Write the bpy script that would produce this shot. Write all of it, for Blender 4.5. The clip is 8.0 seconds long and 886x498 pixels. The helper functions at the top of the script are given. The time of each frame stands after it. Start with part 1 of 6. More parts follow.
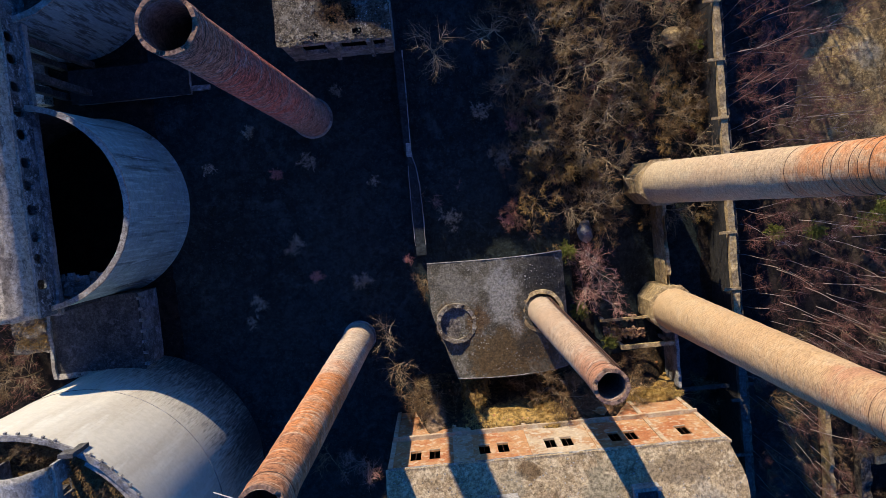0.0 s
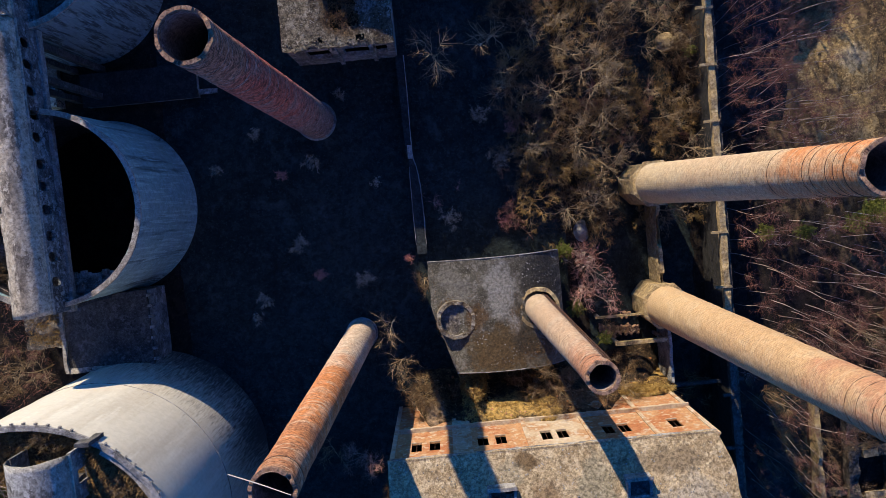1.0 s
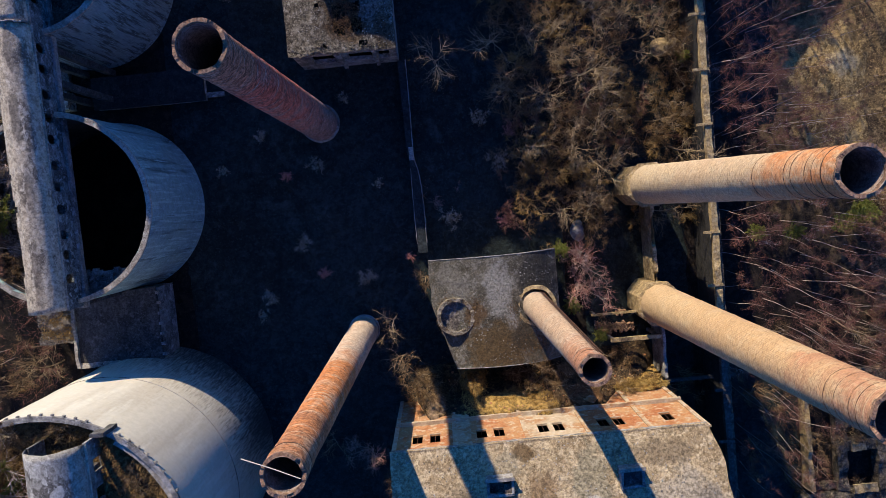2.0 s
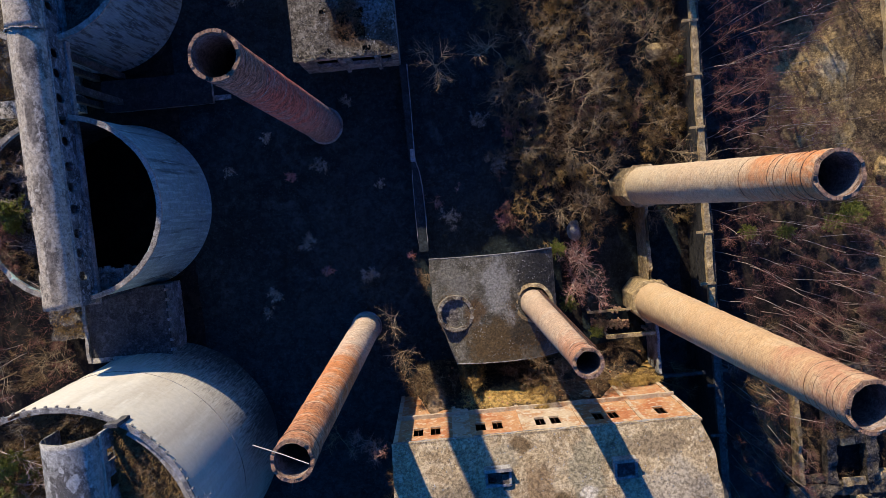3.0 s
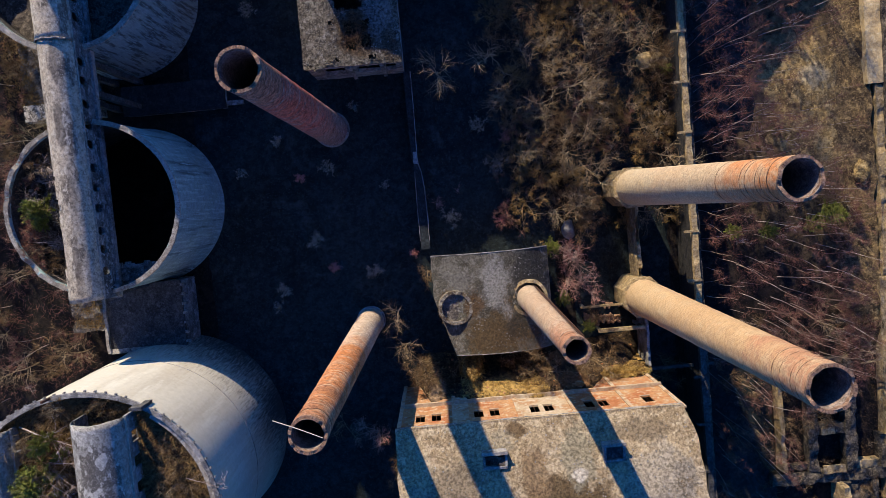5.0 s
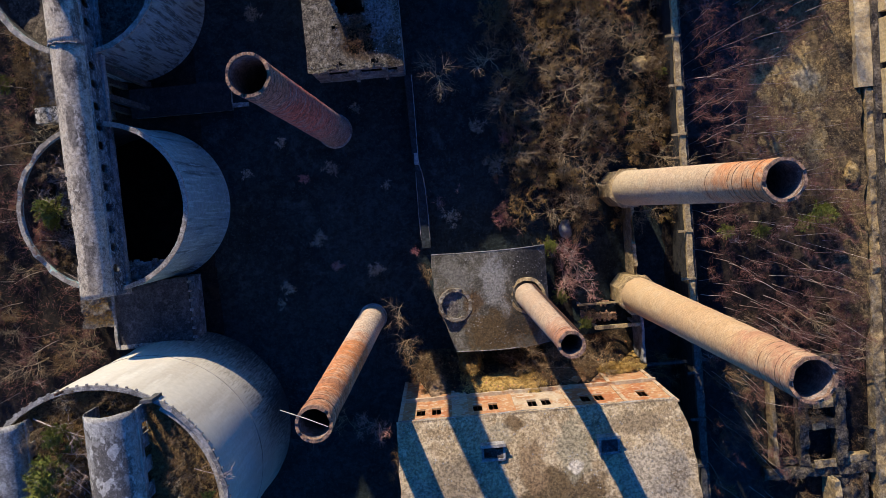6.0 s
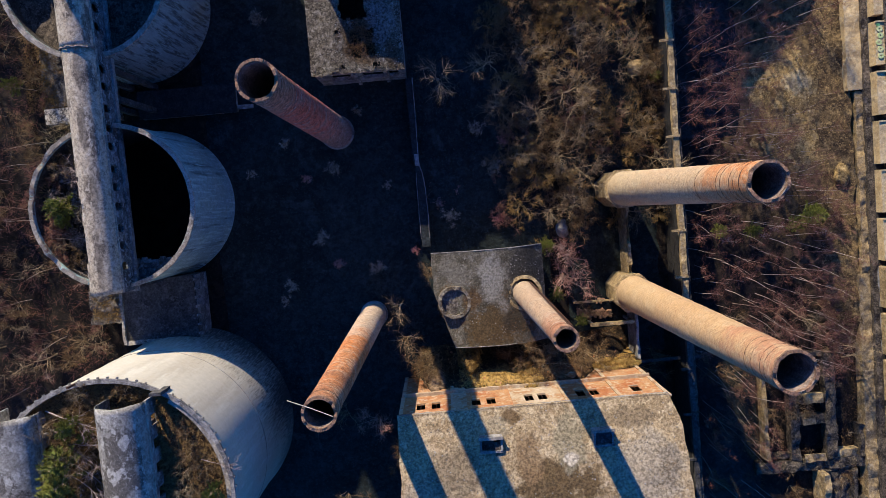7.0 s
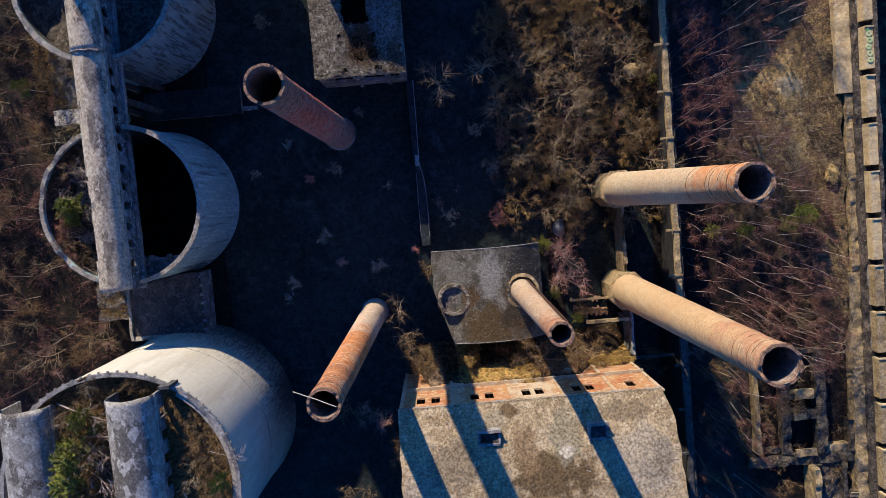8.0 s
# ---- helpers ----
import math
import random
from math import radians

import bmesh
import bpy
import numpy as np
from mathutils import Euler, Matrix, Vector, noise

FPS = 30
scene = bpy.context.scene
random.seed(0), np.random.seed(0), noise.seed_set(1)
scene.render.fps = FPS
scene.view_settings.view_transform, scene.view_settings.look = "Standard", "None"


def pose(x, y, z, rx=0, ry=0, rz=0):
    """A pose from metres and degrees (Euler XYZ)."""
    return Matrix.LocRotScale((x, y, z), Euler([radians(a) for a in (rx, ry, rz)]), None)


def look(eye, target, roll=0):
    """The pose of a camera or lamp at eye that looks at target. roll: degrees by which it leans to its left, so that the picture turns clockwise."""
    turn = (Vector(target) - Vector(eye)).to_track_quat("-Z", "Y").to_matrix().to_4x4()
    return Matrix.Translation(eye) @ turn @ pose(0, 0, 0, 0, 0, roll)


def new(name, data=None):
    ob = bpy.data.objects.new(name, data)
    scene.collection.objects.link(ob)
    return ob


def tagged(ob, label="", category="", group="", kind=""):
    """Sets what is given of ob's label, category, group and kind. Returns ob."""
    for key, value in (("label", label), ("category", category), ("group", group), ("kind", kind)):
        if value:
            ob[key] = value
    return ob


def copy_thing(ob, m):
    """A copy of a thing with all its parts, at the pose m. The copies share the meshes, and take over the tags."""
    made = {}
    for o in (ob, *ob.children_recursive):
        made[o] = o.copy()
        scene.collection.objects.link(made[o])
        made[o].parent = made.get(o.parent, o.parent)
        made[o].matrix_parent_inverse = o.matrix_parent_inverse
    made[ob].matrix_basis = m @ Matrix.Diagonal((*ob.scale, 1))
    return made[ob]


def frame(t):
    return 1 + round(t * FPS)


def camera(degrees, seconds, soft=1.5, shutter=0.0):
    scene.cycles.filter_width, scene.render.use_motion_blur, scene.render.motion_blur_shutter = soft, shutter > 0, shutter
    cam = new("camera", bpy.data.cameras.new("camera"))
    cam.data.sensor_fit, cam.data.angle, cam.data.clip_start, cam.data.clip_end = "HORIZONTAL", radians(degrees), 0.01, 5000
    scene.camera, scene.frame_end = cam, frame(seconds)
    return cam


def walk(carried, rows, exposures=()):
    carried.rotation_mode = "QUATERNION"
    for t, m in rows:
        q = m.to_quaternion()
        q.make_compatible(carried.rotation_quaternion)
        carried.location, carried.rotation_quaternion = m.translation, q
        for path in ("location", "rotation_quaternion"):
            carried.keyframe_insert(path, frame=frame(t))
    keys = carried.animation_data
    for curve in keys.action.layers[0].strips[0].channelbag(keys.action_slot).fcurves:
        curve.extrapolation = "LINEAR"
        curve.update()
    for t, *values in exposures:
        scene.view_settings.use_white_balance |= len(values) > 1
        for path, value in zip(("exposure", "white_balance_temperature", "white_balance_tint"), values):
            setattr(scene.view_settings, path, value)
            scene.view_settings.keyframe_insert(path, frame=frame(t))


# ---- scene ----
cam = camera(62.5, 8.0, soft=0.6)
METRES, EYE, TILT, LEAN, TURN = 18.0, 79.2, -90.0, 0.0, 0.0
ROWS = [
    (0.0, 0.0, 0.0, 0.0, -0.38, -3.98, 5.54),
    (0.5, -0.0007, -0.0636, 0.0006, -0.38, -3.98, 5.51),
    (1.0, -0.001, -0.1276, 0.0024, -0.38, -3.98, 5.48),
    (1.5, -0.0016, -0.1911, 0.0048, -0.37, -3.99, 5.44),
    (3.0, -0.0062, -0.3831, 0.013, -0.38, -4.04, 5.3),
    (3.5, -0.007, -0.4463, 0.0136, -0.37, -4.04, 5.26),
    (4.0, -0.0078, -0.5095, 0.0147, -0.35, -4.03, 5.21),
    (4.5, -0.0083, -0.5722, 0.0158, -0.33, -4.03, 5.17),
    (6.0, -0.0108, -0.7559, 0.0146, -0.31, -4.0, 5.05),
    (6.5, -0.0113, -0.8173, 0.015, -0.32, -4.0, 5.0),
    (7.0, -0.0119, -0.8791, 0.0152, -0.34, -4.01, 4.95),
    (7.5, -0.0132, -0.9429, 0.0155, -0.36, -4.02, 4.9),
    (8.0, -0.0142, -0.9996, 0.0158, -0.38, -4.03, 4.85),
]
walk(cam, [(t, pose(0, 0, EYE, TILT, LEAN, TURN) @ pose(METRES * x, METRES * y, METRES * z, 90 + pitch, roll, yaw)) for t, x, y, z, yaw, pitch, roll in ROWS])

# ---- world, sun, exposure ----
SUN_AZ, SUN_EL = 21.5, 21.0      # degrees: where the light comes from, west of north; height over the horizon
sun_way = Vector((math.sin(radians(SUN_AZ)) * math.cos(radians(SUN_EL)), -math.cos(radians(SUN_AZ)) * math.cos(radians(SUN_EL)), -math.sin(radians(SUN_EL))))
sun_data = bpy.data.lights.new("sun", "SUN")
sun_data.energy, sun_data.angle, sun_data.color = 6.0, radians(0.6), (1.0, 0.86, 0.665)
sun = new("sun", sun_data)
sun.matrix_world = look((0, 0, 200), Vector((0, 0, 200)) + sun_way)
world = bpy.data.worlds.new("sky")
scene.world = world
world.use_nodes = True
sky = world.node_tree.nodes.new("ShaderNodeTexSky")
sky.sky_type, sky.sun_disc = "NISHITA", False
sky.sun_elevation, sky.sun_rotation = radians(SUN_EL), radians(-SUN_AZ)
sky.ozone_density, sky.dust_density, sky.air_density = 3.0, 0.3, 1.0
backing = world.node_tree.nodes["Background"]
backing.inputs["Strength"].default_value = 0.13
# a clear deep blue winter sky
deep = world.node_tree.nodes.new("ShaderNodeMix")
deep.data_type, deep.blend_type = "RGBA", "MULTIPLY"
deep.inputs[0].default_value, deep.inputs[7].default_value = 1.0, (0.10, 0.575, 1.44, 1.0)
world.node_tree.links.new(sky.outputs["Color"], deep.inputs[6])
world.node_tree.links.new(deep.outputs[2], backing.inputs["Color"])
scene.view_settings.exposure = 0.38

# ---- materials ----
def real(colour, k=0.76):
    return tuple(v * k for v in colour)


def mix_node(nt, fac, a, b, mode="MIX"):
    m = nt.nodes.new("ShaderNodeMix")
    m.data_type, m.blend_type = "RGBA", mode
    for socket, value in ((m.inputs[0], fac), (m.inputs[6], a), (m.inputs[7], b)):
        if isinstance(value, (int, float)):
            socket.default_value = value
        elif isinstance(value, tuple):
            socket.default_value = (*value, 1.0)
        else:
            nt.links.new(value, socket)
    return m.outputs[2]


def ramp_node(nt, source, lo, hi):
    r = nt.nodes.new("ShaderNodeMapRange")
    r.inputs["From Min"].default_value, r.inputs["From Max"].default_value = lo, hi
    r.interpolation_type = "SMOOTHSTEP"
    nt.links.new(source, r.inputs["Value"])
    return r.outputs["Result"]


def noise_node(nt, vector, scale, detail=4.0, rough=0.6):
    n = nt.nodes.new("ShaderNodeTexNoise")
    n.inputs["Scale"].default_value, n.inputs["Detail"].default_value, n.inputs["Roughness"].default_value = scale, detail, rough
    nt.links.new(vector, n.inputs["Vector"])
    return n.outputs["Fac"]


def stretch_node(nt, vector, x, y, z):
    m = nt.nodes.new("ShaderNodeVectorMath")
    m.operation = "MULTIPLY"
    m.inputs[1].default_value = (x, y, z)
    nt.links.new(vector, m.inputs[0])
    return m.outputs[0]


def start_material(name, rough):
    m = bpy.data.materials.new(name)
    m.use_nodes = True
    nt = m.node_tree
    shader = nt.nodes["Principled BSDF"]
    shader.inputs["Roughness"].default_value = rough
    shader.inputs["Specular IOR Level"].default_value = 0.25
    coord = nt.nodes.new("ShaderNodeTexCoord").outputs["Object"]
    return m, nt, shader, coord


def bump_node(nt, shader, height, strength, distance):
    b = nt.nodes.new("ShaderNodeBump")
    b.inputs["Strength"].default_value, b.inputs["Distance"].default_value = strength, distance
    nt.links.new(height, b.inputs["Height"])
    nt.links.new(b.outputs["Normal"], shader.inputs["Normal"])


def weathered(name, base, stain, pale, large=0.25, fine=2.5, rough=0.9, bump=0.12, stretch=(1, 1, 1), speck=0.5, edges=(0.42, 0.62), flakes=(0.52, 0.68), patches=(), dot=1.0, ragged=0.7, fade=(2.2, 1.75)):
    """Concrete, plaster, soil and the like: a base colour, dark stains, pale worn patches and fine grain."""
    base, stain, pale = real(base), real(stain), real(pale)
    m, nt, shader, coord = start_material(name, rough)
    v = stretch_node(nt, coord, *stretch)
    big = noise_node(nt, v, large, 5, 0.6)
    mid = noise_node(nt, v, large * 3.7, 5, 0.65)
    grain = noise_node(nt, coord, fine, 6, 0.75)
    c = mix_node(nt, ramp_node(nt, big, *edges), base, stain)
    c = mix_node(nt, ramp_node(nt, mid, *flakes), c, pale)
    g = mix_node(nt, ramp_node(nt, grain, 0.36, 0.64), (1 - speck,) * 3, (1 + speck * 0.5,) * 3)
    c = mix_node(nt, 1.0, c, g, "MULTIPLY")
    # hard-edged flakes and scabs a hand or two across
    scab = noise_node(nt, coord, fine * 0.45, 6, 0.72)
    c = mix_node(nt, mix_scalar(nt, ramp_node(nt, scab, 0.565, 0.585), min(0.6, speck) * dot * 0.8), c, tuple(min(1.0, v * 1.1) for v in pale))
    c = mix_node(nt, mix_scalar(nt, ramp_node(nt, scab, 0.435, 0.41), min(0.6, speck) * dot), c, tuple(v * 0.75 for v in stain))
    dots = noise_node(nt, coord, fine * 2.6, 5, 0.75)
    c = mix_node(nt, mix_scalar(nt, ramp_node(nt, dots, 0.57, 0.62), min(0.8, speck * 1.3) * dot), c, tuple(min(1.0, v * 1.25) for v in pale))
    c = mix_node(nt, mix_scalar(nt, ramp_node(nt, dots, 0.43, 0.37), min(0.9, speck * 1.3) * dot), c, tuple(v * 0.6 for v in stain))
    # stains, growths and painted shade with a place of their own: x, y, reach in x and y, colour, strength
    rag = noise_node(nt, v, ragged, 6, 0.7)
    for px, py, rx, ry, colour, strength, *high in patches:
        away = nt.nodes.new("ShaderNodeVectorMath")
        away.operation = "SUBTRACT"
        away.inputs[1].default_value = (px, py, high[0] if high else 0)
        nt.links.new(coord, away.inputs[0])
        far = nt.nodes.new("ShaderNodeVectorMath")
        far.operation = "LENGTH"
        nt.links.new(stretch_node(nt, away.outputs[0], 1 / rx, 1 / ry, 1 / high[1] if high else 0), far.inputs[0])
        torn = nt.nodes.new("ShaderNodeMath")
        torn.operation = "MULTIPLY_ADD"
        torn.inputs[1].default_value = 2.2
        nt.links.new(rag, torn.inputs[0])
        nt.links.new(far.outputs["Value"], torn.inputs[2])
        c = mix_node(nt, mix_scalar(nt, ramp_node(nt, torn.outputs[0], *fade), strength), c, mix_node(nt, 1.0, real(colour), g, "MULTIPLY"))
    nt.links.new(c, shader.inputs["Base Color"])
    bump_node(nt, shader, grain, 0.8, bump)
    return m


def brickwork(name, low, middle, high, mortar, radius, height, plaster=0.5, bands=(0.25, 0.55, 0.78, 0.92), contrast=1.0):
    """Round brick shaft: courses run round it, mortar pale, colour changing up the shaft, lime patches."""
    low, middle, high, mortar = real(low), real(middle), real(high), real(mortar)
    m, nt, shader, coord = start_material(name, 0.9)
    split = nt.nodes.new("ShaderNodeSeparateXYZ")
    nt.links.new(coord, split.inputs[0])
    turn = nt.nodes.new("ShaderNodeMath")
    turn.operation = "ARCTAN2"
    nt.links.new(split.outputs["Y"], turn.inputs[0])
    nt.links.new(split.outputs["X"], turn.inputs[1])
    arc = nt.nodes.new("ShaderNodeMath")
    arc.operation = "MULTIPLY"
    arc.inputs[1].default_value = radius
    nt.links.new(turn.outputs[0], arc.inputs[0])
    flat = nt.nodes.new("ShaderNodeCombineXYZ")
    nt.links.new(arc.outputs[0], flat.inputs["X"])
    nt.links.new(split.outputs["Z"], flat.inputs["Y"])
    bricks = nt.nodes.new("ShaderNodeTexBrick")
    nt.links.new(flat.outputs[0], bricks.inputs["Vector"])
    bricks.inputs["Scale"].default_value = 1.0
    bricks.inputs["Brick Width"].default_value, bricks.inputs["Row Height"].default_value = 0.3, 0.16
    bricks.inputs["Mortar Size"].default_value = 0.022
    bricks.inputs["Color1"].default_value, bricks.inputs["Color2"].default_value = (1 - 0.5 * contrast, 1 - 0.54 * contrast, 1 - 0.56 * contrast, 1), (1 + 0.26 * contrast, 1 + 0.18 * contrast, 1 + 0.1 * contrast, 1)
    bricks.inputs["Mortar"].default_value = (1.25, 1.25, 1.25, 1)
    # uneven height bands: a wavering height
    waver = noise_node(nt, coord, 0.22, 4, 0.6)
    h = nt.nodes.new("ShaderNodeMath")
    h.operation = "MULTIPLY_ADD"
    h.inputs[1].default_value = height * 0.55
    nt.links.new(waver, h.inputs[0])
    nt.links.new(split.outputs["Z"], h.inputs[2])
    off = height * 0.27
    c = mix_node(nt, ramp_node(nt, h.outputs[0], off + height * bands[0], off + height * bands[1]), low, middle)
    c = mix_node(nt, ramp_node(nt, h.outputs[0], off + height * bands[2], off + height * bands[3]), c, high)
    courses = noise_node(nt, stretch_node(nt, coord, 0.35, 0.35, 3.2), 1.0, 5, 0.7)
    rings = noise_node(nt, stretch_node(nt, coord, 0.06, 0.06, 2.6), 1.0, 6, 0.8)
    c = mix_node(nt, mix_scalar(nt, ramp_node(nt, rings, 0.55, 0.60), 0.75 * contrast), c, mortar)
    c = mix_node(nt, mix_scalar(nt, ramp_node(nt, rings, 0.45, 0.39), 0.7 * contrast), c, tuple(v * 0.6 for v in middle))
    c = mix_node(nt, mix_scalar(nt, ramp_node(nt, courses, 0.54, 0.62), 0.7 * contrast), c, mortar)
    patches = noise_node(nt, stretch_node(nt, coord, 1, 1, 0.5), 0.5, 6, 0.7)
    c = mix_node(nt, mix_scalar(nt, ramp_node(nt, patches, 0.52, 0.62), plaster), c, mortar)
    c = mix_node(nt, 1.0, c, bricks.outputs["Color"], "MULTIPLY")
    grain = noise_node(nt, coord, 5.0, 5, 0.75)
    c = mix_node(nt, 1.0, c, mix_node(nt, ramp_node(nt, grain, 0.36, 0.64), (1 - 0.42 * contrast,) * 3, (1 + 0.26 * contrast,) * 3), "MULTIPLY")
    nt.links.new(c, shader.inputs["Base Color"])
    rise = nt.nodes.new("ShaderNodeMath")
    rise.operation = "ADD"
    nt.links.new(courses, rise.inputs[0])
    nt.links.new(mix_scalar(nt, rings, 2.5), rise.inputs[1])
    bump_node(nt, shader, rise.outputs[0], 0.8, 0.05)
    return m


def mix_scalar(nt, value, factor):
    k = nt.nodes.new("ShaderNodeMath")
    k.operation = "MULTIPLY"
    k.inputs[1].default_value = factor
    nt.links.new(value, k.inputs[0])
    return k.outputs[0]


def varied(name, one, two, rough=0.9, fine=3.0):
    """Bark, twigs, needles: a colour between two that differs from object to object and along the piece."""
    one, two = real(one), real(two)
    m, nt, shader, coord = start_material(name, rough)
    info = nt.nodes.new("ShaderNodeObjectInfo").outputs["Random"]
    c = mix_node(nt, info, one, two)
    grain = noise_node(nt, coord, fine, 3, 0.6)
    c = mix_node(nt, 1.0, c, mix_node(nt, ramp_node(nt, grain, 0.3, 0.7), (0.6, 0.6, 0.6), (1.3, 1.3, 1.3)), "MULTIPLY")
    nt.links.new(c, shader.inputs["Base Color"])
    return m


# near-black patches paint the shade low on the south silo's east side
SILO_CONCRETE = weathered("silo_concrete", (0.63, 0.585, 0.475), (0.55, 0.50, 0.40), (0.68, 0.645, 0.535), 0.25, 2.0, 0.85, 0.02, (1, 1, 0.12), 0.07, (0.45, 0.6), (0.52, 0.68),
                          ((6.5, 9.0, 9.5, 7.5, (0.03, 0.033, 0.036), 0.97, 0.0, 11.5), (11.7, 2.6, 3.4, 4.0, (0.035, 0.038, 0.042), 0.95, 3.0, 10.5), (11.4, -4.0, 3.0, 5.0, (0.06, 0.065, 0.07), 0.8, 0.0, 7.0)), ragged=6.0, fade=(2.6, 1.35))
GREY_SILO = weathered("grey_silo_concrete", (0.29, 0.43, 0.42), (0.10, 0.145, 0.145), (0.42, 0.60, 0.575), 0.8, 2.2, 0.88, 0.04, (1, 1, 0.07), 0.2, (0.53, 0.68), (0.50, 0.62))
RIM_CONCRETE = weathered("worn_rim", (0.42, 0.375, 0.305), (0.27, 0.235, 0.19), (0.50, 0.46, 0.39), 0.5, 3.5, 0.92, 0.06, (1, 1, 1), 0.4, (0.46, 0.58), (0.52, 0.62))
STREAKED_CONCRETE = weathered("streaked_concrete", (0.25, 0.335, 0.33), (0.075, 0.095, 0.098), (0.34, 0.44, 0.43), 2.6, 3.5, 0.9, 0.04, (1, 1, 0.09), 0.14, (0.46, 0.58), (0.52, 0.62))
DOCK_CONCRETE = weathered("dock_concrete", (0.70, 0.53, 0.28), (0.56, 0.41, 0.21), (0.78, 0.64, 0.38), 0.4, 3.0, 0.92, 0.06, (1, 1, 1), 0.25)
SLOPE_SOIL = weathered("slope_soil", (0.22, 0.15, 0.068), (0.10, 0.066, 0.034), (0.42, 0.29, 0.13), 0.4, 2.4, 0.96, 0.3, (1, 1, 1), 0.6)
OLD_CONCRETE = weathered("old_concrete", (0.36, 0.34, 0.31), (0.13, 0.125, 0.12), (0.50, 0.48, 0.45), 0.35, 3.0, 0.92, 0.10, (1, 1, 1), 0.4)
ROOF_FELT = weathered("mossy_roof", (0.17, 0.145, 0.105), (0.075, 0.06, 0.042), (0.36, 0.325, 0.26), 0.3, 3.6, 0.95, 0.25, (1, 1, 1), 0.8, (0.44, 0.58), (0.57, 0.63),
                      ((-7.4, 18.4, 2.6, 3.0, (0.11, 0.07, 0.035), 0.85), (-5.0, 21.0, 1.6, 3.5, (0.20, 0.20, 0.19), 0.7), (-4.0, 17.0, 1.0, 2.0, (0.09, 0.065, 0.04), 0.8)))
KILN_ROOF = weathered("kiln_house_roof", (0.155, 0.14, 0.105), (0.085, 0.075, 0.052), (0.34, 0.32, 0.275), 0.5, 4.0, 0.95, 0.22, (1, 1, 1), 0.5, (0.44, 0.58), (0.60, 0.66),
                      ((5.2, -9.6, 1.7, 3.0, (0.36, 0.345, 0.30), 0.8), (6.4, -13.2, 0.7, 1.6, (0.40, 0.38, 0.33), 0.8), (5.0, -15.4, 4.2, 2.8, (0.13, 0.085, 0.036), 0.9), (2.7, -12.0, 1.2, 1.6, (0.16, 0.10, 0.05), 0.85), (1.2, -9.3, 1.6, 1.8, (0.26, 0.24, 0.20), 0.6), (9.4, -8.6, 2.4, 3.0, (0.045, 0.042, 0.036), 0.88), (7.4, -14.6, 1.4, 1.8, (0.06, 0.052, 0.038), 0.75), (0.4, -8.0, 1.6, 1.4, (0.20, 0.185, 0.15), 0.7)))
HALL_ROOF = weathered("hall_roof", (0.51, 0.385, 0.225), (0.36, 0.26, 0.145), (0.60, 0.475, 0.30), 0.34, 3.6, 0.92, 0.22, (1, 0.8, 1), 0.6, (0.46, 0.58), (0.51, 0.60),
                      ((9.2, -29.3, 5.0, 2.4, (0.125, 0.08, 0.034), 0.92), (6.6, -26.8, 1.4, 2.8, (0.27, 0.175, 0.09), 0.8), (8.0, -33.5, 6.0, 3.0, (0.18, 0.12, 0.06), 0.8), (20.7, -28.2, 1.3, 1.9, (0.12, 0.07, 0.028), 0.96), (19.8, -29.6, 1.5, 1.0, (0.12, 0.07, 0.028), 0.9), (5.2, -22.9, 1.1, 0.7, (0.16, 0.10, 0.045), 0.9),
                       (-1.0, -27.5, 3.0, 2.5, (0.22, 0.17, 0.11), 0.75), (17.0, -23.8, 3.2, 1.2, (0.27, 0.20, 0.12), 0.8), (18.5, -28.5, 4.0, 3.5, (0.43, 0.37, 0.28), 0.7), (11.0, -25.3, 2.0, 3.0, (0.33, 0.285, 0.185), 0.8), (10.86, -27.2, 0.8, 0.6, (0.66, 0.58, 0.46), 0.9), (-4.5, -30.0, 2.0, 3.0, (0.40, 0.34, 0.26), 0.6), (3.8, -23.8, 1.2, 1.2, (0.33, 0.28, 0.19), 0.7)))
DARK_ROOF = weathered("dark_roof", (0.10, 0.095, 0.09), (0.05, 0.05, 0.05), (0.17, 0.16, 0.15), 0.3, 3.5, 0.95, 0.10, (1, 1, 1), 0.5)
GALLERY_SKIN = weathered("gallery_roof", (0.54, 0.45, 0.32), (0.20, 0.165, 0.125), (0.62, 0.54, 0.41), 0.6, 3.0, 0.9, 0.10, (1, 0.45, 1), 0.45, (0.50, 0.57), (0.52, 0.60),
                         ((-35.3, -3.0, 0.42, 3.4, (0.19, 0.155, 0.12), 0.7), (-35.0, 4.0, 0.38, 2.4, (0.21, 0.175, 0.135), 0.6), (-35.4, 10.4, 0.42, 2.2, (0.18, 0.15, 0.115), 0.7), (-37.0, 0.6, 0.4, 4.6, (0.17, 0.13, 0.085), 0.9), (-35.2, 16.0, 0.4, 2.5, (0.19, 0.16, 0.125), 0.65)))
FLAKED_SKIN = weathered("flaked_roof", (0.33, 0.31, 0.265), (0.14, 0.125, 0.105), (0.52, 0.495, 0.43), 0.24, 4.5, 0.9, 0.08, (1, 0.7, 1), 0.4, (0.50, 0.53), (0.54, 0.57))
FACADE_BRICK = weathered("facade_brick", (0.50, 0.265, 0.12), (0.42, 0.155, 0.06), (0.58, 0.43, 0.28), 0.35, 3.0, 0.92, 0.05, (1, 1, 1), 0.25, (0.45, 0.58), (0.52, 0.62), dot=0.4)
FACADE_PLASTER = weathered("facade_plaster", (0.53, 0.41, 0.27), (0.44, 0.25, 0.125), (0.60, 0.51, 0.38), 0.4, 3.0, 0.92, 0.05, (1, 1, 1), 0.22, (0.50, 0.60), (0.5, 0.62), dot=0.4)
